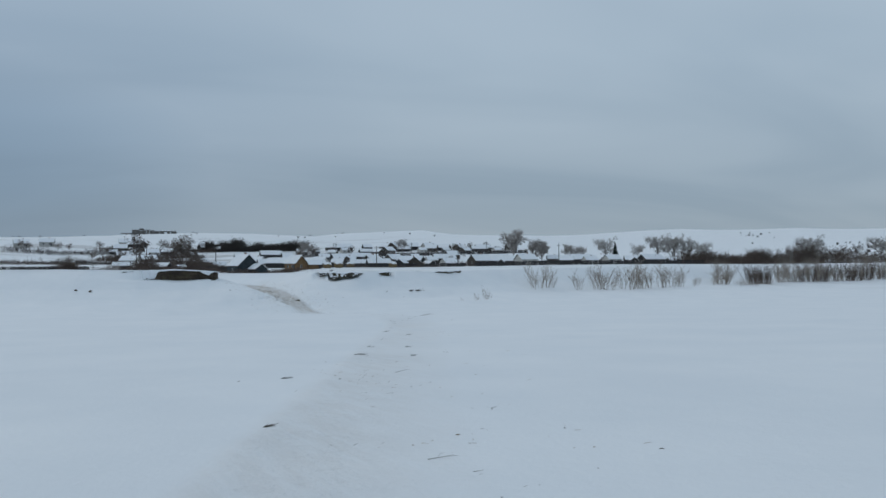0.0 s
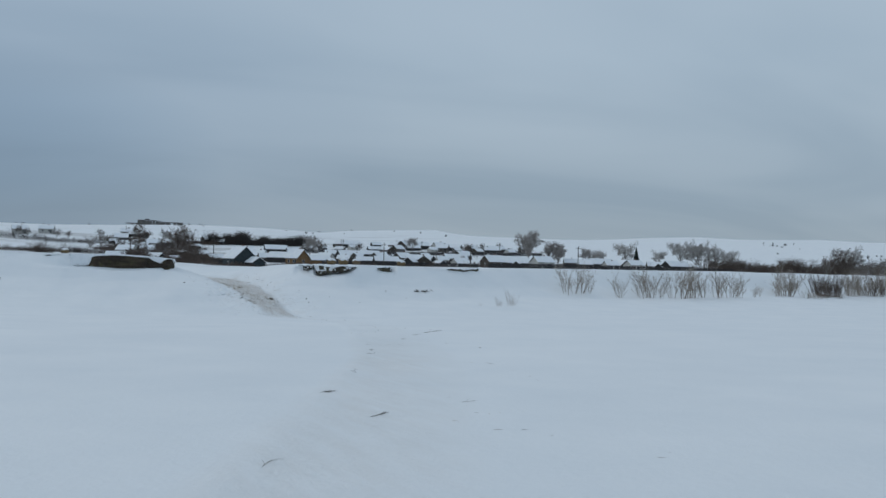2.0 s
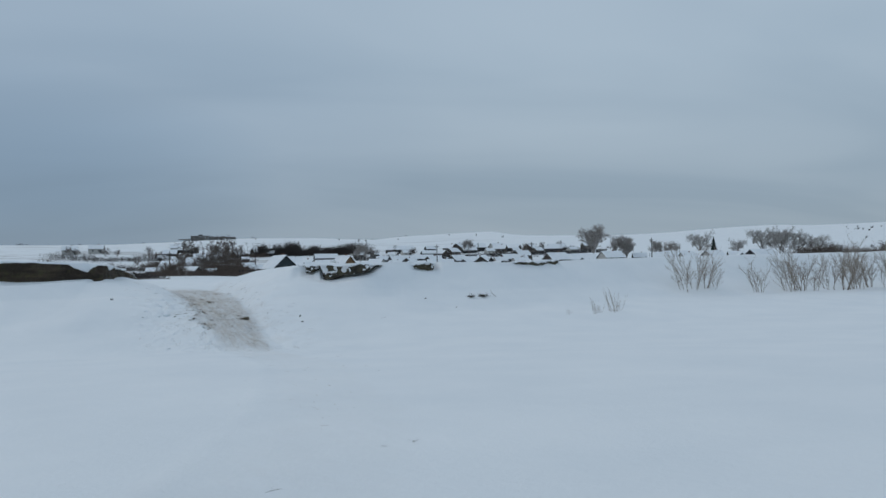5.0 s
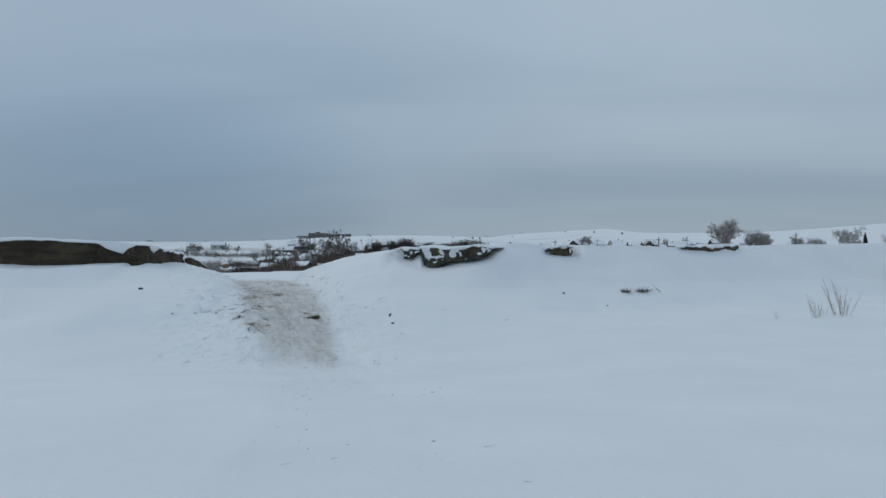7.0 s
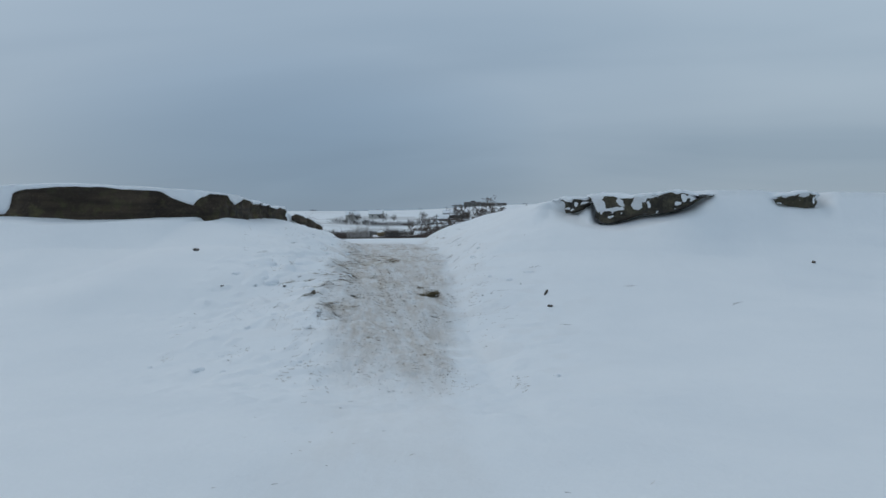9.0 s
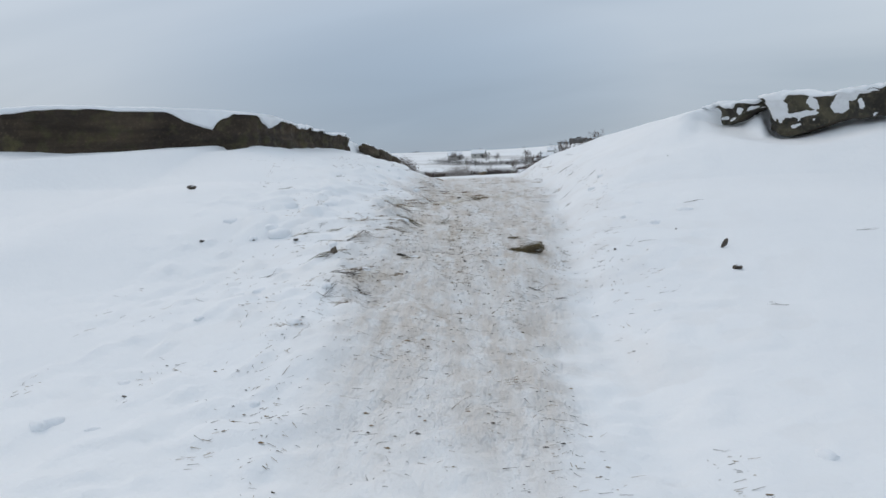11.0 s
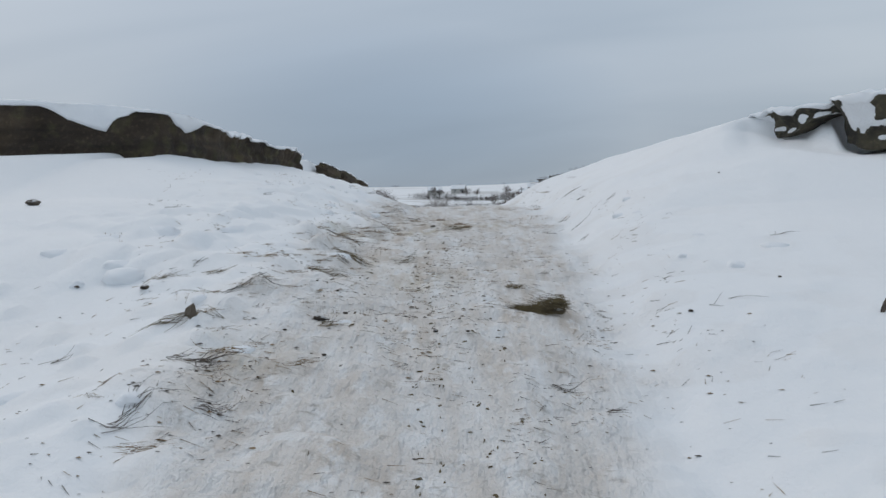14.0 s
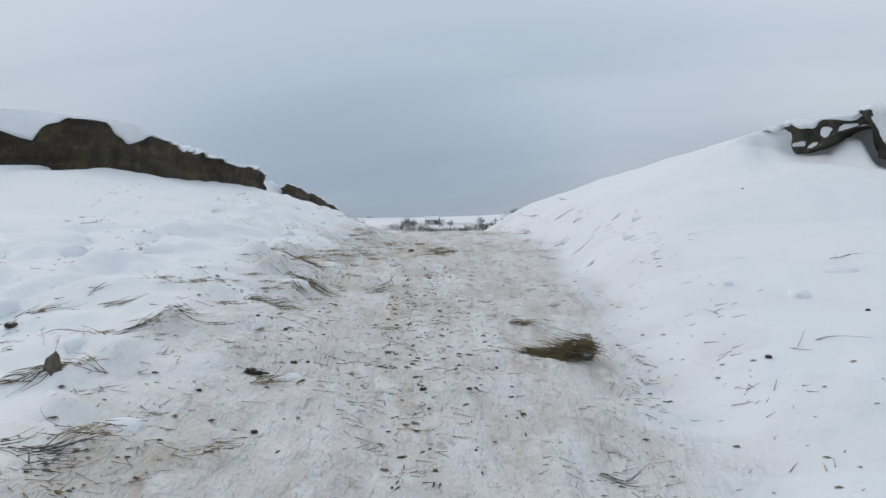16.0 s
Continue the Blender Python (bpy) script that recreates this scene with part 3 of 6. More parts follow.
BLUFF = ((0, 3.34, 2.5, 2.42), (0.092, 3.35, 2.55, 2.42), (0.104, 3.36, 2.75, 2.43), (0.11, 3.36, 3.12, 2.43), (0.122, 3.36, 3.23, 2.43), (0.142, 3.36, 3.27, 2.44), (0.2, 3.40, 3.33, 2.41), (0.235, 3.40, 3.345, 2.33), (0.28, 3.37, 3.33, 2.32),
         (0.31, 3.34, 3.30, 2.34), (0.36, 3.32, 3.25, 2.39), (0.40, 3.30, 3.24, 2.43), (0.41, 3.28, 3.20, 2.43), (0.417, 3.27, 3.14, 2.43), (0.429, 3.27, 3.03, 2.42), (0.444, 3.26, 2.945, 2.41), (0.46, 3.25, 2.85, 2.41),
         (0.474, 3.24, 2.80, 2.39), (0.48, 3.23, 2.93, 2.38), (0.489, 3.22, 3.03, 2.38), (0.50, 3.2, 3.08, 2.37), (0.508, 3.19, 3.16, 2.36), (0.53, 3.17, 3.14, 2.36), (0.545, 3.15, 3.12, 2.37), (0.555, 3.14, 2.98, 2.37),
         (0.575, 3.13, 2.85, 2.38), (0.59, 3.12, 2.90, 2.38), (0.605, 3.11, 2.99, 2.39), (0.62, 3.10, 3.055, 2.4), (0.65, 3.06, 3.03, 2.42), (0.70, 3.01, 2.99, 2.45), (0.745, 2.98, 2.96, 2.49), (0.795, 2.985, 2.95, 2.55),
         (0.835, 2.93, 2.90, 2.6), (0.865, 2.92, 2.87, 2.62), (0.895, 2.95, 2.93, 2.63), (0.945, 2.95, 2.935, 2.6), (0.983, 2.88, 2.86, 2.57), (1.0, 2.76, 2.75, 2.58))
bank_face("earth_bluff", "dark brown bare loam bluff under a snow cornice",
          ((-20.2, 33.5), (-18.3, 34.15), (-16.4, 35.15), (-14.9, 36.0), (-14.25, 36.28), (-13.82, 36.6), (-13.65, 37.2), (-13.94, 39.2), (-14.24, 41.2), (-14.55, 43.05)),
          [(u, z - 0.05) for u, z, _, _ in BLUFF], [(u, z) for u, _, _, z in BLUFF], [(u, z - e - 0.025) for u, z, e, _ in BLUFF], EARTH, 40, strata=2.6, snow=0.035)
bank_face("earth_ledge", "low ledge of brown earth half buried in snow", ((-23.6, 33.1), (-22.0, 33.1), (-20.1, 33.45)),
          ((0, 2.52), (0.3, 2.58), (1, 2.62)), ((0, 2.44), (1, 2.40)), ((0, 0.05), (0.5, 0.0), (1, 0.03)), EARTH, 47)
bank_face("earth_ledge", "dark turf crumbs at the snowy brow of the bank", ((-21.9, 33.35), (-20.7, 33.4)),
          ((0, 3.2), (0.5, 3.26), (1, 3.2)), ((0, 3.1), (1, 3.04)), ((0, 0.1), (0.4, 0.0), (0.7, 0.12), (1, 0)), SNOWY_EARTH, 49)


def earth_slab(x0, y0, t0, b0, x1, y1, t1, b1, seed):
    """A tilted chunk of earth fallen from the bluff, from one end to the other, with the heights of its upper and lower edge."""
    rng = random.Random(seed)
    shift = Vector((rng.uniform(0, 90), rng.uniform(0, 90), 0))
    for name, mat, grow, keep in (("chunk", EARTH, 0.0, -9.0), ("snow_lip", SNOW, 0.035, 0.55)):
        bm = bmesh.new()
        bmesh.ops.create_icosphere(bm, subdivisions=4, radius=1.0)
        if keep > 0:
            bmesh.ops.delete(bm, geom=[v for v in bm.verts if v.co.z < keep - 0.35 * v.co.y], context="VERTS")
        for v in bm.verts:
            d = v.co.normalized()
            d = Vector([math.copysign(abs(c) ** 0.62, c) for c in d])
            k = 1 + 0.16 * noise.noise(d * 1.7 + shift) + 0.10 * noise.noise(d * 4.5 + shift)
            u, w = 0.5 + 0.5 * d.x * k, 0.5 + 0.5 * d.z * k
            low, high = b0 + (b1 - b0) * u - 0.1, t0 + (t1 - t0) * u
            v.co = Vector((x0 + (x1 - x0) * u + 0.22 * d.y * k, y0 + (y1 - y0) * u, low + (high - low) * w + grow * (d.z > 0)))
        if name == "chunk":
            thing = part("earth_slab", bm, mat)
        else:
            part(name, bm, mat, thing, "white snow lying on its upper edge")
    return tagged(thing, "tilted slab of dark earth on the snowy cut", "earth slab", "fallen earth slabs")


earth_slab(-14.82, 44.6, 2.76, 2.60, -15.0, 46.0, 2.58, 2.40, 51)
earth_slab(-15.06, 46.15, 2.65, 2.42, -15.28, 47.65, 2.47, 2.16, 53)
earth_slab(-15.34, 47.98, 2.46, 2.20, -15.44, 48.75, 2.28, 2.0, 55)
bank_face("turf_outcrop", "dark overhanging turf and roots dappled with snow", ((-4.25, 41.3), (-3.4, 40.35), (-2.74, 39.64)),
          ((0, 2.80), (0.18, 2.85), (0.32, 2.88), (0.47, 2.93), (0.56, 2.88), (0.71, 2.87), (0.83, 2.86), (0.95, 2.86), (1, 2.92)),
          ((0, 2.77), (0.18, 2.71), (0.32, 2.60), (0.45, 2.47), (0.56, 2.45), (0.68, 2.50), (0.76, 2.56), (0.85, 2.69), (0.95, 2.74), (1, 2.74)),
          ((0, 0.0), (0.25, 0.03), (0.45, 0.0), (0.62, 0.02), (0.8, 0.0), (1, 0.0)), SNOWY_EARTH, 61, lean=0.16, snow=0.05, free=True,
          patches=((0.16, 0.4, 0.1, 0.3), (0.36, 0.6, 0.09, 0.35), (0.27, 0.2, 0.07, 0.25), (0.50, 0.32, 0.05, 0.10), (0.62, 0.2, 0.05, 0.12), (0.76, 0.45, 0.05, 0.25), (0.9, 0.3, 0.06, 0.3)))
bank_face("turf_outcrop", "bulging brown earth outcrop dappled with snow", ((-2.78, 39.72), (-2.46, 39.36), (-1.78, 39.0), (-0.97, 38.55), (-0.1, 38.1), (0.2, 37.98)),
          ((0, 2.94), (0.04, 2.92), (0.4, 2.86), (0.65, 2.86), (0.8, 2.89), (0.92, 2.88), (1, 2.8)),
          ((0, 2.62), (0.03, 2.40), (0.07, 2.25), (0.10, 2.2), (0.14, 2.13), (0.2, 2.09), (0.26, 2.10), (0.36, 2.2), (0.52, 2.32), (0.68, 2.32), (0.85, 2.39), (0.93, 2.52), (1, 2.72)),
          ((0, 0.0), (0.1, 0.0), (0.13, 0.09), (0.2, 0.12), (0.25, 0.03), (0.36, 0.0), (0.52, 0.03), (0.6, 0.05), (0.7, 0.0), (1, 0.02)), SNOWY_EARTH, 65, lean=0.26, snow=0.05, free=True,
          patches=((0.16, 0.72, 0.075, 0.34), (0.12, 0.5, 0.03, 0.2), (0.22, 0.5, 0.09, 0.07), (0.33, 0.48, 0.08, 0.08), (0.26, 0.22, 0.03, 0.035), (0.38, 0.75, 0.035, 0.25), (0.52, 0.55, 0.05, 0.3), (0.58, 0.8, 0.07, 0.18),
                   (0.68, 0.88, 0.08, 0.06), (0.64, 0.5, 0.02, 0.2), (0.93, 0.6, 0.03, 0.3), (0.88, 0.35, 0.03, 0.12), (0.98, 0.5, 0.03, 0.5)))
bank_face("turf_outcrop", "small dark turf overhang in the snowy bank", ((2.35, 40.02), (3.1, 40.2), (4.0, 40.38)),
          ((0, 2.70), (0.22, 2.80), (0.34, 2.88), (0.5, 2.9), (0.82, 2.91), (1, 2.86)), ((0, 2.64), (0.22, 2.65), (0.32, 2.60), (0.5, 2.53), (0.7, 2.48), (0.9, 2.50), (1, 2.68)),
          ((0, 0.0), (0.3, 0.0), (1, 0.0)), SNOWY_EARTH, 71, lean=0.2, snow=0.05, free=True,
          patches=((0.12, 0.75, 0.12, 0.2), (0.36, 0.85, 0.06, 0.1), (0.72, 0.85, 0.1, 0.15), (0.9, 0.5, 0.04, 0.3), (0.97, 0.7, 0.04, 0.4)))
bank_face("turf_outcrop", "thin dark line of turf under the snow brow", ((0.55, 38.35), (0.9, 38.6)),
          ((0, 2.86), (0.5, 2.87), (1, 2.86)), ((0, 2.82), (0.5, 2.79), (1, 2.83)), ((0, 0), (1, 0)), SNOWY_EARTH, 73, free=True)
bank_face("turf_outcrop", "thin dark line of turf under the snow brow", ((7.1, 42.0), (8.4, 42.25)),
          ((0, 2.88), (1, 2.86)), ((0, 2.82), (0.5, 2.7), (1, 2.8)), ((0, 0), (0.5, 0.04), (1, 0)), SNOWY_EARTH, 75)
bank_face("turf_outcrop", "thin dark line of turf under the snow brow", ((9.2, 42.6), (10.7, 43.2), (12.6, 44.2)),
          ((0, 2.88), (1, 2.92)), ((0, 2.82), (0.5, 2.78), (1, 2.85)), ((0, 0.03), (0.3, 0), (0.5, 0.09), (1, 0)), SNOWY_EARTH, 77)

# ---- plants: bark, twigs, dead grass ----
BARK = material("grey_bark", (0.105, 0.085, 0.068), 0.95, ((9, (0.05, 0.042, 0.035), 0.45, 0.65),))
LIMB = material("weathered_bark", (0.30, 0.275, 0.26), 0.95, ((3, (0.20, 0.18, 0.165), 0.4, 0.6),))
TWIG = material("bare_twigs", (0.46, 0.43, 0.41), 0.95, ((3, (0.34, 0.31, 0.29), 0.4, 0.6),))
PALE_TWIG = material("frosted_twigs", (0.54, 0.52, 0.50), 0.95, ((2, (0.42, 0.40, 0.38), 0.4, 0.6),))
RED_TWIG = material("reddish_twigs", (0.145, 0.105, 0.084), 0.95, ((2, (0.085, 0.066, 0.056), 0.4, 0.6),))
WILLOW = material("willow_stems", (0.31, 0.255, 0.205), 0.9, ((5, (0.18, 0.145, 0.115), 0.4, 0.65),))
STRAW = material("dead_straw", (0.26, 0.172, 0.085), 0.9, ((7, (0.14, 0.092, 0.048), 0.42, 0.62), (40, (0.36, 0.27, 0.155), 0.55, 0.75)))
OLIVE_STRAW = material("wet_straw", (0.15, 0.115, 0.058), 0.9, ((7, (0.085, 0.064, 0.035), 0.42, 0.62), (40, (0.24, 0.19, 0.10), 0.55, 0.75)))
DARK_TWIG = material("dark_twigs", (0.075, 0.062, 0.056), 0.95, ((2, (0.045, 0.04, 0.037), 0.4, 0.6),))
PALE_WILLOW = material("pale_willow_stems", (0.47, 0.42, 0.37), 0.9, ((5, (0.32, 0.28, 0.24), 0.4, 0.65),))
NEEDLES = material("spruce_needles", (0.036, 0.050, 0.038), 0.9, ((2, (0.020, 0.028, 0.022), 0.4, 0.6),))


def tube(verts, faces, path, r0, r1, sides):
    """A tapered tube along the points of a path, closed to a point at its end."""
    path = [Vector(p) for p in path]
    first = len(verts)
    for i, p in enumerate(path[:-1] if r1 <= 0 else path):
        d = (path[min(i + 1, len(path) - 1)] - path[max(i - 1, 0)]).normalized()
        a = d.cross(Vector((0.31, 0.17, 0.93))).normalized()
        b = d.cross(a)
        r = r0 + (r1 - r0) * i / (len(path) - 1)
        for k in range(sides):
            c, s = math.cos(2 * math.pi * k / sides), math.sin(2 * math.pi * k / sides)
            verts.append(p + a * (r * c) + b * (r * s))
    rings = len(path) - 1 if r1 <= 0 else len(path)
    for i in range(rings - 1):
        for k in range(sides):
            q = (k + 1) % sides
            faces.append((first + i * sides + k, first + i * sides + q, first + (i + 1) * sides + q, first + (i + 1) * sides + k))
    if r1 <= 0:
        verts.append(path[-1])
        for k in range(sides):
            faces.append((first + (rings - 1) * sides + k, first + (rings - 1) * sides + (k + 1) % sides, len(verts) - 1))


def bent(rng, start, way, length, steps, wander, rise):
    pts, d = [Vector(start)], Vector(way).normalized()
    for _ in range(steps):
        d = (d + Vector((rng.gauss(0, wander), rng.gauss(0, wander), rng.gauss(0, wander) + rise))).normalized()
        pts.append(pts[-1] + d * (length / steps))
    return pts


def tree(seed, tall, wide, twig_mat, fork=0.25, many=(5, 5, 4), label="tall leafless tree with a fan-shaped crown"):
    """A bare tree: a short trunk that forks into rising limbs, boughs and branches as one part, the fine twigs of its crown as another."""
    rng = random.Random(seed)
    thing = new("tree")
    wood, woodf, fine, finef = [], [], [], []
    trunk = bent(rng, (0, 0, -0.3), (rng.uniform(-0.04, 0.04), rng.uniform(-0.04, 0.04), 1), tall * (fork + 0.2), 5, 0.04, 0.05)
    tube(wood, woodf, trunk, tall * 0.024, tall * 0.012, 7)

    def grow(at, way, length, girth, level):
        limb = bent(rng, at, way, length, 4, 0.10, 0.06 if level < 3 else 0.0)
        if level < 4:
            tube(wood, woodf, limb, girth, girth * 0.45, 5 if level < 2 else 3)
        else:
            tube(wood, woodf, (limb[0], limb[-1]), girth, 0, 3)
        for i in range(many[level - 1] if level < 4 else 0):
            k = rng.uniform(0.3, 1.0) * 4
            seg = min(int(k), 3)
            p = limb[seg].lerp(limb[seg + 1], k - seg)
            d = (limb[seg + 1] - limb[seg]).normalized()
            side = Vector((rng.gauss(0, 1), rng.gauss(0, 1), rng.gauss(0, 0.6)))
            d = d + side.normalized() * rng.uniform(0.6, 1.15) + Vector((0, 0, 0.05))
            grow(p, d, length * rng.uniform(0.36, 0.56), girth * 0.42, level + 1)
        if level >= 3:
            for _ in range(11):
                k = rng.uniform(0.2, 1.0) * 4
                seg = min(int(k), 3)
                p = limb[seg].lerp(limb[seg + 1], k - seg)
                d = (limb[seg + 1] - limb[seg]).normalized() + Vector((rng.gauss(0, 0.6), rng.gauss(0, 0.6), rng.gauss(0.1, 0.5)))
                tube(fine, finef, (p, p + d.normalized() * (tall * rng.uniform(0.025, 0.06))), tall * 0.0013, 0, 3)

    for i in range(8):
        az = i * 2.4 + rng.uniform(-0.3, 0.3)
        lean = wide / (tall * (1 - fork)) * (0.35 + 0.75 * (i % 4) / 3)
        base = trunk[-1].lerp(trunk[2], (i % 4) / 4)
        grow(base, Vector((math.cos(az) * lean, math.sin(az) * lean, 1)), tall * (0.86 - fork) * rng.uniform(0.62, 0.8), tall * 0.011, 1)
    raw("trunk", wood, woodf, LIMB, thing, smooth=True)
    tagged(raw("crown", fine, finef, twig_mat, thing), kind="stuff")
    return tagged(thing, label, "tree")


def bush(seed, tall, spread, stems, twig_mat, name="bush", label="bare brown bush in the snow", twigs=16, stout=1.0):
    rng = random.Random(seed)
    thing = new(name)
    wood, woodf, fine, finef = [], [], [], []
    for _ in range(stems):
        r, a = spread * math.sqrt(rng.random()), rng.uniform(0, 6.3)
        x, y = r * math.cos(a), r * math.sin(a)
        h = tall * rng.uniform(0.35, 1.0)
        stem = bent(rng, (x * 0.85, y * 0.85, -0.15), (0.28 * x / spread + rng.gauss(0, 0.15), 0.28 * y / spread + rng.gauss(0, 0.15), 1), h, 5, 0.09, 0.03)
        tube(wood, woodf, stem, tall * 0.0065 * stout * rng.uniform(0.6, 1.5), tall * 0.0012 * stout, 4)
        for _ in range(twigs):
            k = rng.uniform(0.25, 1.0)
            seg = min(int(k * 5), 4)
            at = stem[seg].lerp(stem[seg + 1], k * 5 - seg)
            d = (stem[seg + 1] - stem[seg]).normalized() + Vector((rng.gauss(0, 0.5), rng.gauss(0, 0.5), 0.1))
            tube(fine, finef, bent(rng, at, d, tall * rng.uniform(0.08, 0.26), 2, 0.14, 0.05), tall * 0.0020 * stout, 0, 3)
    tagged(raw("stemwood", wood, woodf, twig_mat, thing), kind="stuff")
    tagged(raw("brushwood", fine, finef, twig_mat, thing), kind="stuff")
    return tagged(thing, label, "bush")


def willow(seed, tall, spread, stems, label):
    """A leafless willow: a few stems from one stool, each forking twice into a haze of fine pale twigs."""
    rng = random.Random(seed)
    thing = new("willow_shrub")
    wood, woodf, fine, finef = [], [], [], []
    for _ in range(stems):
        a, lean = rng.uniform(0, 6.3), abs(rng.gauss(0.0, 0.32))
        foot = (spread * rng.uniform(0.2, 1) * math.cos(a), spread * rng.uniform(0.2, 1) * math.sin(a), -0.2)
        stem = bent(rng, foot, (lean * math.cos(a), lean * math.sin(a), 1), tall * rng.uniform(0.5, 1.0), 6, 0.10, 0.05)
        tube(wood, woodf, stem, rng.uniform(0.012, 0.03), 0.005, 5)
        for _ in range(9):
            k = rng.uniform(1.0, 5.9)
            at = stem[int(k)].lerp(stem[int(k) + 1], k % 1)
            d = (stem[int(k) + 1] - stem[int(k)]).normalized() + Vector((rng.gauss(0, 0.45), rng.gauss(0, 0.45), 0.1))
            limb = bent(rng, at, d, tall * rng.uniform(0.18, 0.42), 4, 0.11, 0.05)
            tube(wood, woodf, limb, 0.011, 0.003, 3)
            for _ in range(13):
                k2 = rng.uniform(0.6, 3.9)
                p = limb[int(k2)].lerp(limb[int(k2) + 1], k2 % 1)
                w = (limb[int(k2) + 1] - limb[int(k2)]).normalized() + Vector((rng.gauss(0, 0.5), rng.gauss(0, 0.5), rng.gauss(0.1, 0.3)))
                tube(fine, finef, bent(rng, p, w, tall * rng.uniform(0.06, 0.17), 2, 0.15, 0.04), 0.0048, 0, 3)
    tagged(raw("stemwood", wood, woodf, WILLOW, thing), kind="stuff")
    tagged(raw("brushwood", fine, finef, PALE_WILLOW, thing), kind="stuff")
    return tagged(thing, label, "bush", "willows on the bank")


def stand(ob, x, y, turn=0.0, size=1.0, sink=0.0):
    ob.matrix_basis = pose(x, y, ground_z(x, y) - sink, 0, 0, turn) @ Matrix.Scale(size, 4)
    return ob


def again(ob, x, y, turn=0.0, size=1.0, sink=0.0, label="", group=""):
    c = copy_thing(ob, pose(x, y, ground_z(x, y) - sink, 0, 0, turn))
    c.scale = (size, size, size)
    return tagged(c, label, group=group)


# willows along the foot of the far bank
rnd = random.Random(7)
THIN = "thin pale leafless willow stems rising from the snow"
willow_a = stand(willow(3, 3.5, 0.35, 5, THIN), 21.7, 45.4, 0)
willow_b = stand(willow(4, 3.2, 0.5, 7, THIN), 31.0, 47.3, 0)
willow_c = stand(willow(5, 3.4, 1.0, 15, "dense clump of leafless willow stems on the bank"), 52.5, 56.4, 0)
for x, y, kind, size in ((22.6, 45.9, 0, 1.0), (23.5, 46.3, 1, 0.85), (24.3, 46.5, 0, 0.5), (27.6, 46.4, 1, 0.75), (30.2, 47.2, 0, 0.95), (31.6, 47.7, 1, 1.05), (32.4, 47.6, 0, 0.7),
                         (34.4, 48.8, 0, 1.0), (35.3, 48.5, 1, 1.05), (36.2, 49.3, 0, 1.1), (37.1, 49.5, 1, 1.1), (37.9, 50.2, 0, 1.0), (39.0, 50.6, 1, 0.95), (40.6, 51.0, 0, 0.85), (41.5, 51.4, 1, 1.05),
                         (42.4, 51.4, 0, 0.9), (43.4, 52.0, 1, 0.95), (44.3, 52.2, 0, 0.7), (46.6, 53.3, 1, 0.45), (47.5, 53.8, 0, 0.35), (50.6, 55.2, 0, 0.6)):
    again((willow_a, willow_b)[kind], x, y, rnd.uniform(0, 360), size * rnd.uniform(0.9, 1.1))
thick = tagged(stand(bush(6, 3.1, 1.3, 30, RED_TWIG, "willow_shrub", "dense dark reddish bush on the snowy bank", 26), 58.6, 58.2, 0), group="willows on the bank")
low_thick = tagged(stand(bush(16, 1.2, 1.5, 40, WILLOW, "willow_shrub", "low brown brush at the foot of the bank", 18), 56.4, 55.6, 0), group="willows on the bank")
again(low_thick, 55.0, 55.0, 40, 1.0)
again(low_thick, 59.8, 57.2, 90, 0.8)
for x, y, kind, size in ((53.3, 56.9, 0, 0.95), (54.2, 57.6, 1, 0.6), (59.6, 58.9, 2, 1.1), (60.4, 59.2, 2, 1.25), (61.3, 59.5, 2, 0.95), (60.9, 58.6, 2, 0.8), (64.6, 60.6, 0, 1.05), (65.5, 61.4, 1, 1.1), (66.3, 61.2, 1, 0.9),
                         (67.4, 62.0, 0, 1.1), (68.7, 62.2, 2, 0.8), (69.8, 62.6, 1, 1.1), (71.0, 63.2, 2, 1.05), (71.9, 62.8, 0, 1.15), (73.2, 63.6, 2, 1.2), (74.0, 63.9, 2, 1.0), (75.0, 64.4, 0, 1.0), (76.2, 64.4, 2, 1.2),
                         (78.4, 65.6, 0, 0.9), (79.6, 65.4, 2, 1.05), (80.6, 66.2, 2, 0.9), (82.0, 66.6, 2, 1.15), (83.6, 67.4, 0, 1.1), (85.0, 68.2, 2, 1.1), (86.6, 68.6, 2, 1.25), (88.4, 69.6, 0, 1.1), (90.0, 70.2, 2, 1.15), (92.0, 71.0, 2, 1.2)):
    again((willow_c, willow_b, thick)[kind], x, y, rnd.uniform(0, 360), size * rnd.uniform(0.85, 1.1))
weed = tagged(stand(bush(8, 1.6, 0.28, 7, WILLOW, "dry_weed", "few dry weed stalks in the snow", 16, 1.0), 13.2, 35.4, 0), group="weeds in the snow")
for x, y, size in ((11.9, 34.5, 0.6), (12.2, 34.8, 0.45), (13.5, 35.8, 0.8), (10.3, 34.0, 0.25)):
    again(weed, x, y, rnd.uniform(0, 360), size)

# ---- village ----
LOGS = material("grey_logs", (0.075, 0.062, 0.05), 0.9, ((1.5, (0.045, 0.038, 0.033), 0.4, 0.6), (25, (0.11, 0.09, 0.075), 0.5, 0.7)), ((12, 0.02),))
DARK_BOARDS = material("dark_boards", (0.045, 0.042, 0.042), 0.9, ((2, (0.028, 0.027, 0.028), 0.4, 0.6),), ((20, 0.01),))
TEAL_BOARDS = material("teal_boards", (0.038, 0.052, 0.058), 0.85, ((2, (0.024, 0.032, 0.036), 0.4, 0.6),), ((20, 0.01),))
OCHRE_BOARDS = material("ochre_boards", (0.20, 0.115, 0.05), 0.85, ((2, (0.12, 0.07, 0.034), 0.4, 0.6),), ((20, 0.01),))
WHITE_WALL = material("limewash", (0.52, 0.51, 0.48), 0.9, ((1.2, (0.40, 0.39, 0.37), 0.4, 0.65),), ((8, 0.01),))
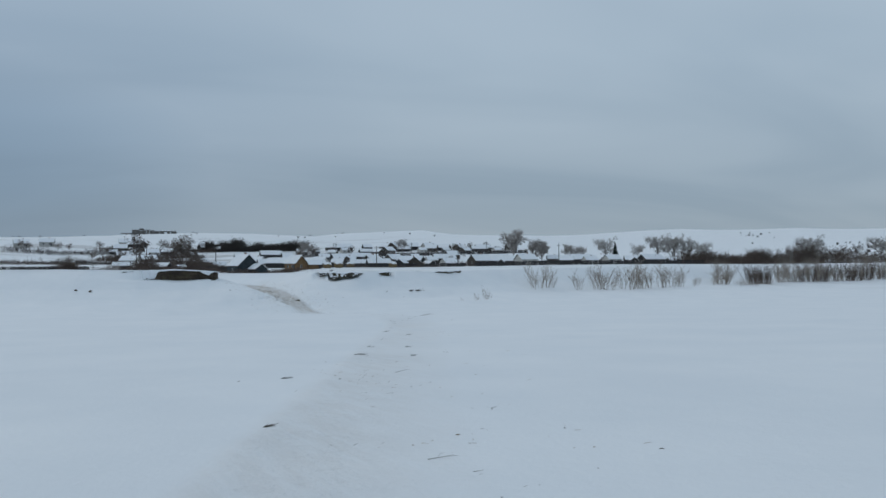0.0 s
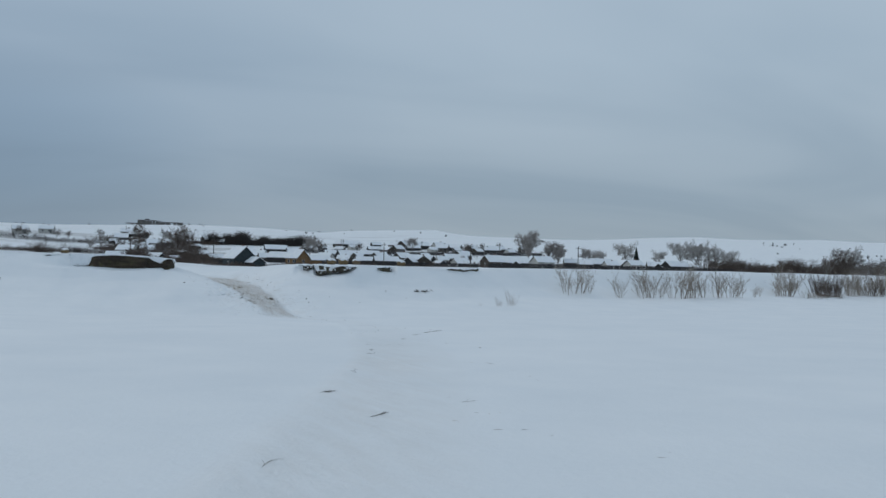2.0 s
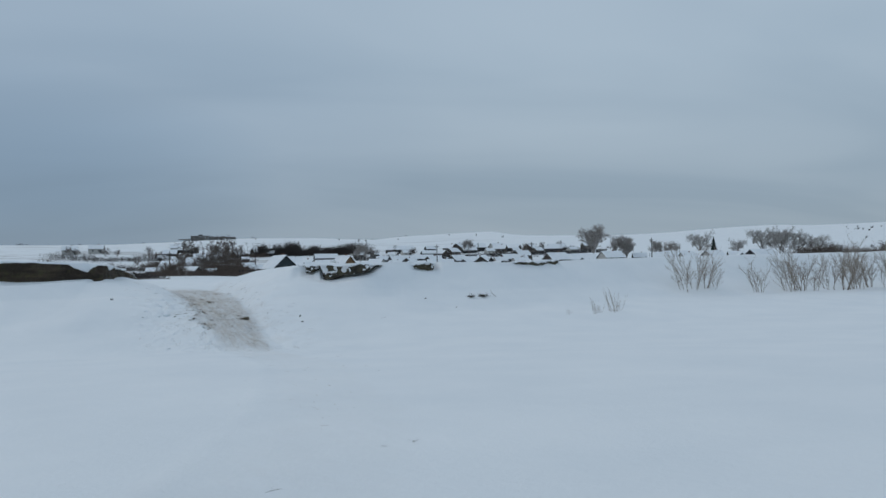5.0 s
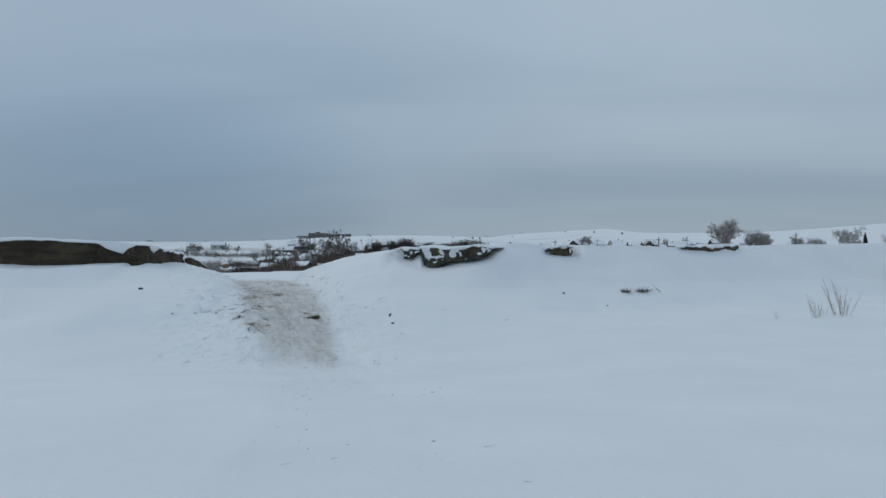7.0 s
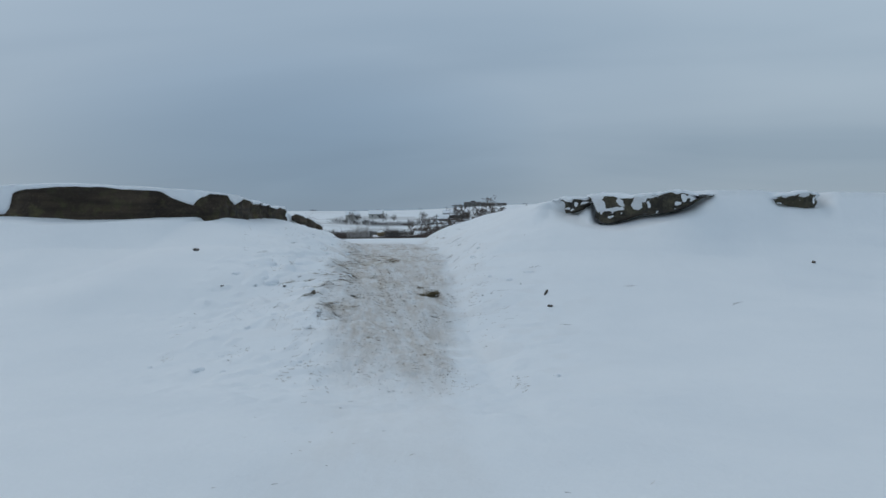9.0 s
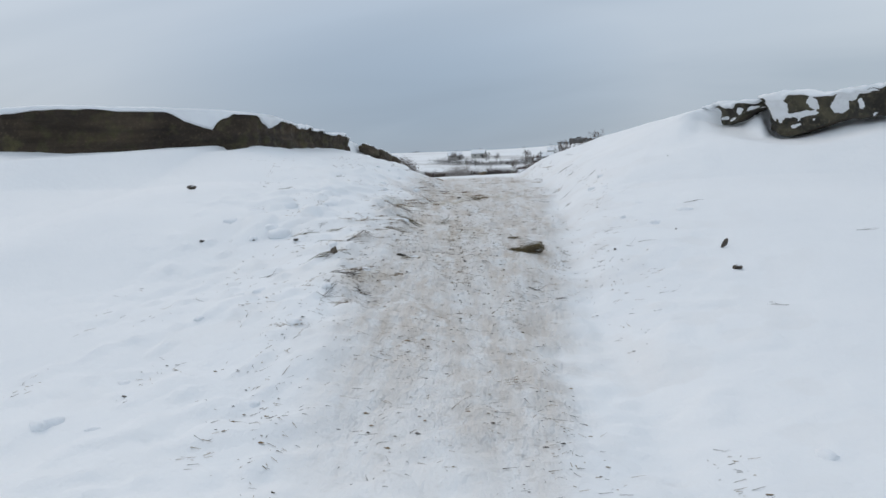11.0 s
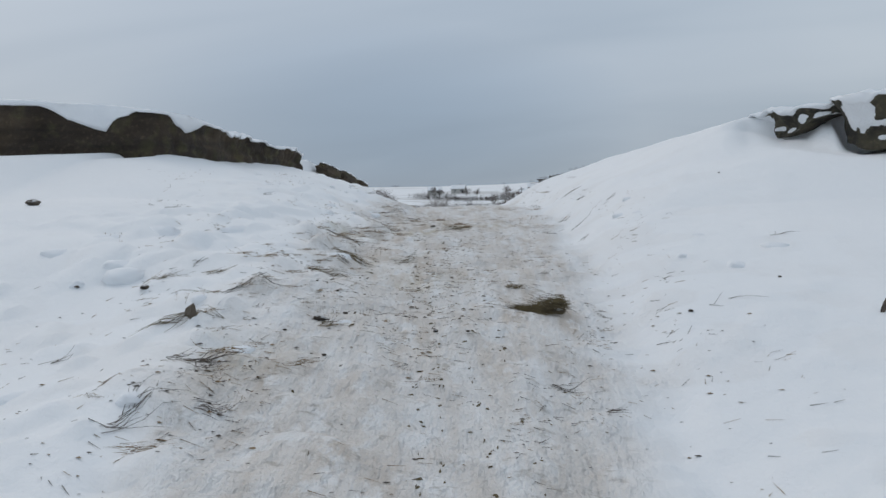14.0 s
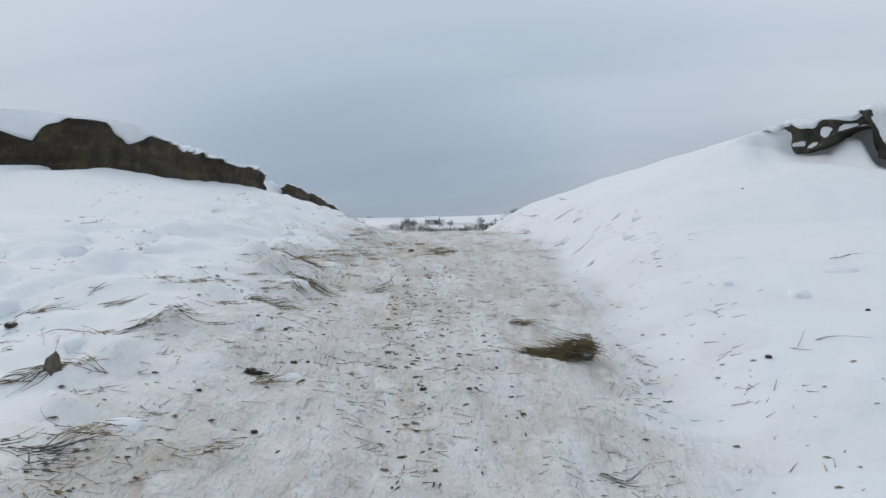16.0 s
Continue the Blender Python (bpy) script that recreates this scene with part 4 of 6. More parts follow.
BRICK = material("chimney_brick", (0.25, 0.14, 0.10), 0.9, ((6, (0.17, 0.10, 0.08), 0.4, 0.6),))
PANE = material("dark_pane", (0.02, 0.024, 0.03), 0.12)
TRIM = material("pale_trim", (0.45, 0.46, 0.46), 0.8, ((4, (0.36, 0.36, 0.36), 0.4, 0.6),))


def house(wide, deep, eaves, ridge, wall, roof_snow=0.22, windows=2, chimney=True, label="", name="house"):
    """A gabled village house with its ridge along x; walls, two roof planes with their snow, windows, door and chimney as parts."""
    thing = new(name)
    a, b = wide / 2, deep / 2
    bm = bmesh.new()
    low = [bm.verts.new(p) for p in ((-a, -b, -0.6), (a, -b, -0.6), (a, b, -0.6), (-a, b, -0.6))]
    up = [bm.verts.new(p) for p in ((-a, -b, eaves), (a, -b, eaves), (a, b, eaves), (-a, b, eaves))]
    top = [bm.verts.new((-a, 0, ridge)), bm.verts.new((a, 0, ridge))]
    for f in ((low[0], low[1], up[1], up[0]), (low[2], low[3], up[3], up[2]), (low[1], low[2], up[2], top[1], up[1]), (low[3], low[0], up[0], top[0], up[3])):
        bm.faces.new(f)
    part("wall", bm, wall, thing)
    slope = math.atan2(ridge - eaves, b)
    for side in (-1, 1):
        over, eave = 0.35, 0.4
        y1, z1 = side * (b + eave * math.cos(slope)), eaves - eave * math.sin(slope)
        for nm, z_off, thick_, inset, mat in (("roof", 0.05, 0.08, 0.0, DARK_BOARDS), ("roof_snow", 0.134, roof_snow, 0.06, SNOW_ROOF)):
            bm = bmesh.new()
            v = []
            for x in (-a - over + inset, -a * 0.3, a * 0.35, a + over - inset):
                sag = 0.04 * math.sin(x * 1.7 + side) if nm == "roof_snow" else 0
                for (y, z) in ((y1 * (1 - inset * 0.15), z1 + z_off), (side * 0.001, ridge + z_off)):
                    v.append((bm.verts.new((x, y, z)), bm.verts.new((x, y, z + thick_ + sag))))
            for i in range(3):
                p, q, r, s = v[2 * i], v[2 * i + 1], v[2 * i + 3], v[2 * i + 2]
                bm.faces.new((p[1], q[1], r[1], s[1]))
                bm.faces.new((p[0], s[0], r[0], q[0]))
                bm.faces.new((p[0], p[1], s[1], s[0]))
                bm.faces.new((q[0], r[0], r[1], q[1]))
            for p, q in ((v[0], v[1]), (v[6], v[7])):
                bm.faces.new((p[0], q[0], q[1], p[1]))
            bmesh.ops.recalc_face_normals(bm, faces=bm.faces)
            part(nm, bm, mat, thing)
    for i in range(windows):
        x = -a + wide * (i + 0.7) / (windows + 0.4)
        for side in (-1,):
            bm = bmesh.new()
            box(bm, x - 0.5, side * b - 0.06, 0.9, x + 0.5, side * b + 0.05, 2.05)
            w = part("window", bm, TRIM, thing)
            bm = bmesh.new()
            box(bm, x - 0.38, side * b - 0.075, 1.02, x + 0.38, side * b - 0.061, 1.93)
            part("pane", bm, PANE, w)
    if windows:
        for x in (-a, a):
            s = 1 if x > 0 else -1
            bm = bmesh.new()
            box(bm, x - 0.05 * s, -0.45, 1.0, x + 0.06 * s, 0.45, 2.05)
            w = part("window", bm, TRIM, thing)
            bm = bmesh.new()
            box(bm, x + 0.061 * s, -0.33, 1.1, x + 0.075 * s, 0.33, 1.95)
            part("pane", bm, PANE, w)
    bm = bmesh.new()
    box(bm, a * 0.55, -b - 0.05, -0.1, a * 0.55 + 0.9, -b + 0.03, 1.95)
    part("door", bm, DARK_BOARDS, thing)
    if chimney:
        bm = bmesh.new()
        box(bm, a * 0.2, 0.15, eaves, a * 0.2 + 0.55, 0.7, ridge + 0.75)
        box(bm, a * 0.2 - 0.06, 0.09, ridge + 0.75, a * 0.2 + 0.61, 0.76, ridge + 0.85)
        part("chimney", bm, BRICK, thing)
    return tagged(thing, label, "house")


home = stand(house(8.4, 6.8, 2.5, 5.0, LOGS, label="grey log house with a snowy gable roof"), 62.7, 234.0, 20, 0.8)
tagged(home, group="village houses")
white_home = tagged(stand(house(8.5, 6.5, 2.6, 4.9, WHITE_WALL, label="limewashed cottage with a snowy gable roof"), 79.8, 232.2, 15, 0.8), group="village houses")
barn = tagged(stand(house(13, 6.5, 2.3, 4.6, DARK_BOARDS, windows=0, chimney=False, label="long dark board barn under snow", name="barn"), 74.3, 246.4, -8, 0.75), "", "barn", "village sheds")
shed = tagged(stand(house(6, 4.4, 1.9, 3.6, DARK_BOARDS, windows=0, chimney=False, label="small dark shed with a snowy roof", name="shed"), 94.3, 229.3, -20, 0.85), "", "shed", "village sheds")
KINDS = (home, white_home, barn, shed)
RIGHT_ROW = ((106.8, 245.9, 12, 2), (109.3, 234.1, -68, 0), (111.1, 226.6, 14, 1), (122.1, 233.8, -15, 0), (125.1, 223.3, 18, 2), (137.7, 231.6, 5, 3),
             (115.2, 280.2, 30, 0), (108.3, 282.7, -12, 0), (69.5, 228.0, 65, 3), (117.6, 222.0, 74, 3), (101.5, 224.0, 10, 1))
MID_FRONT = ((4.4, 257.5, 15, 2), (14.9, 287.0, -20, 0), (21.0, 256.4, 10, 2), (27.1, 245.7, 5, 2), (32.2, 259.1, -15, 3), (34.0, 234.7, 60, 3), (39.4, 238.9, 80, 0),
             (46.0, 242.8, -70, 3), (54.7, 251.2, 20, 1), (52.8, 236.5, -12, 3), (22.1, 316.5, 60, 0), (57.6, 301.6, 12, 1), (46.0, 293.5, -10, 2), (30.2, 295.6, 40, 0))
MID_BACK = ((2.2, 397.6, 10, 0), (10.3, 407.4, 50, 3), (19.3, 396.9, -20, 0), (27.3, 411.4, 20, 1), (38.7, 400.3, 10, 2), (45.1, 394.6, -60, 0), (50.8, 398.9, 40, 0),
            (61.6, 412.5, 8, 2), (70.7, 400.9, 20, 1), (77.1, 404.8, -25, 0), (84.2, 398.3, 15, 3), (93.1, 386.1, 30, 0), (103.3, 393.9, -10, 2), (110.1, 381.7, 25, 1), (123.4, 398.7, 10, 0))
LEFT_BACK = ((-94.8, 409.4, 5, 0),
             (-74.4, 382.5, 15, 1), (-67.6, 393.6, -20, 0), (-53.7, 385.3, 10, 3),
             (-59.9, 283.6, -25, 3), (-61.4, 414.6, 40, 0), (-77.3, 351.6, 8, 2))
LEFT_FRONT = ((-27.3, 212.0, 25, 3), (-8.2, 247.7, -20, 2), (0.5, 236.6, 10, 3), (-14.5, 257.7, 15, 0), (-18.6, 287.6, -30, 1), (-26.8, 337.3, 10, 0), (-40.7, 296.1, 20, 3))
MORE_ROWS = ((-86.0, 176.0, 20, 3), (-44.0, 205.0, -25, 2), (-96.0, 182.0, 12, 2), (-37.0, 199.0, 30, 3), (-32.0, 262.0, 30, 3), (12.0, 348.0, 15, 0), (36.0, 345.0, -20, 1), (58.0, 350.0, 10, 3), (76.0, 345.0, 25, 0), (-14.0, 300.0, 10, 3), (8.0, 300.0, -30, 1), (70.0, 272.0, 12, 3),
             (-6.0, 345.0, 20, 3), (96.0, 320.0, -15, 0), (40.0, 318.0, 18, 3), (-66.0, 320.0, 25, 0), (-70.0, 300.0, -15, 1))
for rows in (MORE_ROWS, RIGHT_ROW, MID_FRONT, MID_BACK, LEFT_BACK, LEFT_FRONT):
    for x, y, turn, kind in rows:
        again(KINDS[kind], x, y, turn, rnd.uniform(0.56, 0.82) * (0.7 if y < 210 else 1.0))
UPPER_ROWS = ((-148, 420, 20, 1), (-138, 431, 10, 1), (-99, 445, 10, 1), (-92, 440, -20, 2), (-52, 424, 30, 0), (-45, 420, -20, 3), (-77, 364, -15, 2),
              (-86, 368, 20, 0), (6, 431, 20, 3), (21, 430, -45, 0), (27, 428, 10, 2), (42, 430, 15, 3), (53, 426, -50, 0), (58, 424, 50, 0), (66, 421, 10, 2), (77, 413, 20, 1), (84, 410, -30, 2), (94, 406, 45, 0),
              (107, 401, 12, 2), (113, 393, 60, 3), (31, 352, 15, 2), (41, 306, 35, 0), (51, 300, -40, 3), (20, 330, 20, 2), (65, 310, 10, 2), (-14, 372, 10, 2), (-6, 366, 20, 3))
for x, y, turn, kind in UPPER_ROWS:
    again(KINDS[kind], x, y, turn, rnd.uniform(0.7, 0.9))
for i in range(20):
    x, y = (rnd.uniform(-150, -46), rnd.uniform(228, 290)) if i < 14 else (rnd.uniform(-160, -75), rnd.uniform(335, 400))
    kind, turn, size = rnd.choice((0, 2, 3, 3)) if i < 14 else 3, rnd.uniform(-60, 60), rnd.uniform(0.42, 0.6) if i < 14 else rnd.uniform(0.5, 0.75)
    # the open field beyond the cut stays bare
    if not 0.26 < (-4 - x) / (y - 24) < 0.5:
        again(KINDS[kind], x, y, turn, size)
teal = stand(house(8.2, 7.6, 2.9, 6.4, TEAL_BOARDS, windows=1, label="dark teal board house with a steep snowy roof"), -19.0, 190.5, -60, 0.86)
tagged(teal, group="village houses")
stand(tagged(house(4.5, 4.0, 1.9, 3.3, TEAL_BOARDS, windows=0, chimney=False, label="lean outbuilding of dark boards under snow", name="shed"), "", "shed", "village sheds"), -14.6, 186.0, -60, 0.9)
ochre = stand(house(6.6, 5.4, 2.6, 5.4, OCHRE_BOARDS, label="ochre yellow board house with a snowy roof"), -3.6, 213.7, -52, 0.86)
tagged(ochre, group="village houses")
stand(tagged(house(5.0, 3.8, 1.7, 2.9, OCHRE_BOARDS, windows=0, chimney=False, label="ochre shed with snow on its roof", name="shed"), "", "shed", "village sheds"), 2.2, 216.0, 15, 0.85)


def fence(x0, y0, x1, y1, tall, label="weathered dark board fence in the snow"):
    n = max(2, int(math.hypot(x1 - x0, y1 - y0) / 3.0))
    thing = new("fence")
    thing.location = (x0, y0, ground_z(x0, y0))
    rng = random.Random(int(x0 * 7 + y1))
    bm, rails = bmesh.new(), bmesh.new()
    turn = math.atan2(y1 - y0, x1 - x0)
    length = math.hypot(x1 - x0, y1 - y0)
    c, s = math.cos(turn), math.sin(turn)
    k = 0.0
    while k < length:
        z = ground_z(x0 + c * k, y0 + s * k) - thing.location.z
        if rng.random() > 0.06:
            box(bm, k, -0.02, z - 0.3, k + 0.26, 0.02, z + tall * rng.uniform(0.86, 1.06))
        k += 0.30
    for i in range(n):
        a, b = length * i / n, length * (i + 1) / n
        za, zb = (ground_z(x0 + c * q, y0 + s * q) - thing.location.z for q in (a, b))
        post = bmesh.new()
        box(post, a - 0.07, 0.03, za - 0.4, a + 0.07, 0.17, za + tall * 1.08)
        part("post", post, LOGS, thing)
        for h in (0.25, 0.8):
            v = box(rails, a, 0.025, 0, b, 0.07, 0.09)
            for p in v:
                p.co.z += tall * h + (za if p.co.x <= a + 0.01 else zb)
    for nm, m in (("boarding", bm), ("railing", rails)):
        tagged(part(nm, m, DARK_BOARDS, thing), kind="stuff")
    thing.rotation_euler.z = turn
    return tagged(thing, label, "fence")


for x0, y0, x1, y1, h in ((58, 222, 140, 212, 1.5), (20, 240, 56, 228, 1.3), (-5, 232, 20, 240, 1.4), (0, 380, 125, 372, 1.7), (-140, 201, -62, 196, 1.4), (-60, 268, -20, 262, 1.5),
                          (10, 300, 62, 290, 1.4), (-34, 205, -22, 200, 1.4), (84, 262, 130, 262, 1.4)):
    fence(x0, y0, x1, y1, h)


def pole(x, y, tall):
    thing = new("utility_pole")
    verts, faces = [], []
    tube(verts, faces, ((0, 0, -0.5), (0, 0, tall * 0.5), (0, 0, tall)), 0.16, 0.10, 8)
    raw("post", verts, faces, LOGS, thing)
    bm = bmesh.new()
    box(bm, -0.75, 0.11, tall - 0.75, 0.75, 0.22, tall - 0.62)
    part("crossarm", bm, LOGS, thing)
    for k in (-0.6, -0.25, 0.25, 0.6):
        v, f = [], []
        tube(v, f, ((k, 0.16, tall - 0.62), (k, 0.16, tall - 0.42)), 0.04, 0.03, 6)
        raw("insulator", v, f, TRIM, thing)
    stand(thing, x, y, 20)
    return tagged(thing, "grey wooden utility pole with a crossarm", "pole", "village poles")


line_pole = pole(-30, 232, 7.5)
for x, y in ((-58, 246), (-2, 224), (24, 226), (52, 222), (86, 214), (-70, 340), (60, 372), (100, 366), (20, 380)):
    again(line_pole, x, y, 20 + rnd.uniform(-6, 6))

# roofless farm shell on the hill, with its trestle
CONCRETE = material("grey_concrete", (0.16, 0.15, 0.14), 0.9, ((0.4, (0.10, 0.095, 0.09), 0.4, 0.6),), ((3, 0.03),))


def ruin():
    thing = new("ruined_building")
    rng = random.Random(5)
    k = -22.0
    while k < 21:
        w = rng.uniform(1.8, 3.2)
        h = (4.6 if k < -2 else 3.3) * rng.uniform(0.86, 1.0)
        if rng.random() > 0.08:
            for y in (-5, 4.6):
                bm = bmesh.new()
                box(bm, k, y, -1.5, k + w, y + 0.4, h)
                part("wall_panel", bm, CONCRETE, thing)
        k += w + rng.choice((0.02, 0.02, 0.02, 0.7))
    bm = bmesh.new()
    box(bm, -22, -5.2, 4.6, -4, 5.2, 5.0)
    box(bm, -3, -5.2, 3.3, 21, 5.2, 3.6)
    part("slab_roof", bm, CONCRETE, thing)
    bm = bmesh.new()
    box(bm, -15, -2, 5.0, -11, 2, 6.3)
    part("roof_house", bm, CONCRETE, thing)
    bm = bmesh.new()
    box(bm, -22, -5.2, 5.004, -15.2, 5.2, 5.2)
    box(bm, -3, -5.2, 3.604, 21, 5.2, 3.8)
    part("roof_snow", bm, SNOW_ROOF, thing)
    return tagged(thing, "long ruined concrete farm building on the hill", "building")


stand(ruin(), -112.7, 639.7, 8, 0.8, 0.7)


def trestle(tall):
    thing = new("trestle")
    bm = bmesh.new()
    box(bm, -8, -0.8, tall, 6, 0.8, tall + 0.7)
    part("deck", bm, CONCRETE, thing)
    for x in (-0.5, 1.2, 4.6):
        bm = bmesh.new()
        box(bm, x, -0.6, -1, x + 0.7, 0.6, tall)
        part("pillar", bm, CONCRETE, thing)
    return tagged(thing, "grey loading trestle on pillars", "trestle")


stand(trestle(5.2), -122, 592, 8, 1.0, 3.6)

# trees of the village and the dark thickets behind it
big = stand(tree(11, 14.8, 9.0, TWIG, 0.16, (7, 6, 6)), 93.3, 292.9, 0, 0.93)
tagged(big, group="village trees")
pale = tagged(stand(tree(12, 10.5, 9.5, PALE_TWIG, 0.12, (6, 6, 5)), 131.1, 279.1, 0), "pale frosted leafless tree with a round crown", group="village trees")
brown = tagged(stand(tree(13, 9.0, 7.5, RED_TWIG, 0.05), -42.2, 241.6, 0, 1.3), "broad brown leafless tree branching near the ground", group="village trees")
for x, y, kind, size in ((101.2, 285.3, 0, 0.66), (103.4, 284.0, 0, 0.58), (104.5, 287.0, 1, 0.75), (152.5, 291.4, 1, 0.7), (155.8, 278.6, 1, 1.1), (159.9, 270.8, 1, 1.05), (164.0, 268.0, 1, 0.95), (161.5, 276.0, 1, 1.0), (168.0, 262.0, 1, 0.8), (118.0, 290.0, 0, 0.5), (112.0, 262.0, 0, 0.45),
                         (-45.1, 230.2, 2, 0.75), (-36.5, 226.0, 2, 0.7), (-72.8, 333.0, 2, 0.85), (-81.0, 341.0, 2, 0.7), (-51.0, 230.0, 2, 0.6), (-43.0, 285.8, 2, 0.6), (2.2, 337.6, 0, 0.6), (9.0, 390, 2, 0.7)):
    again((big, pale, brown)[kind], x, y, rnd.uniform(0, 360), size)
for x, y, kind, size in ((170.8, 199.0, 2, 0.95), (179.0, 205.4, 1, 0.95), (208.6, 207.1, 1, 0.9), (161.4, 193.5, 2, 0.7), (186.0, 200.0, 2, 0.7), (197.0, 206.0, 2, 0.75), (147.0, 222.0, 2, 0.6),
                         (140.0, 224.0, 2, 0.65), (60.0, 405.0, 0, 0.5), (88.0, 392.0, 2, 0.6), (30.0, 402.0, 2, 0.55), (76.0, 300.0, 2, 0.4), (64.0, 290.0, 2, 0.4)):
    again((big, pale, brown)[kind], x, y, rnd.uniform(0, 360), size)

for x, y, size in ((-141, 411, 0.45), (-126, 407, 0.6), (-121, 409, 0.5), (-88, 416, 1.15), (-83, 413, 0.9), (-74, 420, 0.8), (-64, 404, 1.2), (-59, 402, 0.9), (-108, 421, 0.6), (-146, 413, 0.6), (-96, 352, 0.6), (-78, 372, 0.7), (110, 404, 0.6), (100, 404, 0.6)):
    again(brown, x, y, rnd.uniform(0, 360), size * 0.9)


def spruce(tall):
    thing = new("spruce")
    rng = random.Random(9)
    wood, wf, fine, ff = [], [], [], []
    tube(wood, wf, ((0, 0, -0.3), (0, 0, tall * 0.5), (0, 0, tall)), 0.16, 0.02, 6)
    for _ in range(1500):
        k = rng.random() ** 0.8
        z = tall * (0.06 + 0.94 * k)
        r = 0.25 * tall * (1 - k) * rng.uniform(0.35, 1.05) + 0.05
        a = rng.uniform(0, 6.3)
        tube(fine, ff, ((0.3 * r * math.cos(a), 0.3 * r * math.sin(a), z), (r * math.cos(a), r * math.sin(a), z - 0.28 * r), (1.15 * r * math.cos(a + 0.1), 1.15 * r * math.sin(a + 0.1), z - 0.2 * r)), 0.10, 0, 3)
    raw("trunk", wood, wf, BARK, thing)
    raw("needles", fine, ff, NEEDLES, thing)
    return tagged(thing, "dark green spruce beside the houses", "tree")


stand(spruce(8.5), 129.0, 263.7, 0)


def thicket(name, label, spots, tall, count, mat, seed, width, stout=1.0):
    """A far belt of brush along a line of (x, y): stems and twigs beyond counting."""
    rng = random.Random(seed)
    verts, faces = [], []
    for _ in range(count):
        i = rng.randrange(len(spots) - 1)
        k = rng.random()
        x = spots[i][0] + (spots[i + 1][0] - spots[i][0]) * k + rng.gauss(0, width)
        y = spots[i][1] + (spots[i + 1][1] - spots[i][1]) * k + rng.gauss(0, width)
        swell = 0.62 + 0.34 * float(wave(x, y, 7.0, seed)) + 0.30 * float(wave(x, y, 3.2, seed + 1))
        h = tall * max(0.38, swell) * rng.uniform(0.6, 1.1)
        at = Vector((x, y, ground_z(x, y) - 0.2))
        way = Vector((rng.gauss(0, 0.25), rng.gauss(0, 0.25), 1))
        stem = bent(rng, at, way, h, 3, 0.12, 0.0)
        tube(verts, faces, stem, 0.04 * stout, 0, 3)
        for _ in range(8):
            p = stem[1].lerp(stem[3], rng.random())
            tube(verts, faces, (p, p + Vector((rng.gauss(0, 0.45), rng.gauss(0, 0.45), rng.uniform(0.0, 0.6))) * (h * 0.34)), 0.024 * stout, 0, 3)
    ob = raw(name, verts, faces, mat)
    return tagged(ob, label, "thicket", kind="stuff")


thicket("thicket", "dark leafless hedge beyond the bank", ((134.8, 218), (151, 212), (161, 207), (173, 200), (210, 196), (240, 188)), 5.8, 5200, RED_TWIG, 101, 2.8, 1.5)
thicket("thicket", "reddish brown brush along the fields", ((-50, 204), (-36, 206), (-22, 208)), 4.0, 1700, RED_TWIG, 102, 2.4, 1.5)
thicket("thicket", "low reddish brush along the fields", ((-125, 212), (-90, 206), (-70, 203), (-52, 204)), 1.7, 1800, RED_TWIG, 123, 2.4, 1.4)
thicket("thicket", "dark wood behind the houses", ((-50, 421), (-38, 425), (-24, 427), (-10, 430), (4, 431)), 7.4, 5200, DARK_TWIG, 103, 2.4, 2.4)
thicket("thicket", "grey garden brush among the houses", ((-150, 400), (-120, 385), (-95, 395), (-70, 400), (-55, 380)), 4.0, 2200, DARK_TWIG, 104, 4.0)
thicket("thicket", "grey garden brush among the houses", ((10, 396), (45, 390), (80, 388), (120, 380)), 2.4, 1100, TWIG, 105, 3.5)
thicket("thicket", "brown brush on the slope of the village", ((-130, 300), (-105, 310), (-80, 318), (-56, 300), (-40, 290)), 3.6, 2000, RED_TWIG, 108, 4.0)
thicket("thicket", "brown brush on the slope of the village", ((-60, 262), (-48, 240), (-40, 234), (-30, 224)), 5.0, 1500, RED_TWIG, 109, 3.0)
thicket("thicket", "low brush beside the village lane", ((-24, 205), (-14, 214), (0, 226), (20, 232), (50, 226)), 1.6, 700, RED_TWIG, 106, 2.5)
thicket("thicket", "rounded brown scrub seen through the cut", ((-51.6, 128.4), (-50.4, 128.9), (-49.2, 129.4)), 3.8, 280, RED_TWIG, 107, 0.45)
thicket("thicket", "rounded brown scrub seen through the cut", ((-47.6, 130.2), (-46.2, 130.8), (-44.4, 131.5)), 2.5, 240, RED_TWIG, 110, 0.4)
thicket("thicket", "grey scrub seen through the cut", ((-44.4, 131.5), (-41.8, 132.6)), 2.6, 130, TWIG, 111, 0.4)
thicket("thicket", "dark heaped scrub seen through the cut", ((-39.1, 133.5), (-36.5, 134.3), (-34.2, 134.9)), 1.7, 320, DARK_TWIG, 112, 0.5)
thicket("thicket", "low dense brown brush beyond the crest", ((-34.5, 105.2), (-31, 106.2), (-26.5, 107.4)), 0.5, 420, RED_TWIG, 118, 0.4)
thicket("thicket", "reddish brown brush behind the bank", ((-46, 184), (-36, 184), (-28, 186)), 2.8, 900, RED_TWIG, 113, 2.0, 1.2)
thicket("thicket", "dark brush between the yards", ((-150, 320), (-115, 316), (-95, 312), (-75, 308), (-52, 300)), 2.6, 2200, DARK_TWIG, 114, 3.2)
thicket("thicket", "dark brush between the yards", ((-6, 222), (10, 246), (30, 240), (50, 252), (66, 246)), 2.3, 1300, DARK_TWIG, 115, 3.0)
thicket("thicket", "dark brush between the yards", ((6, 276), (40, 272), (70, 266), (110, 258)), 2.6, 1300, RED_TWIG, 116, 4.0)
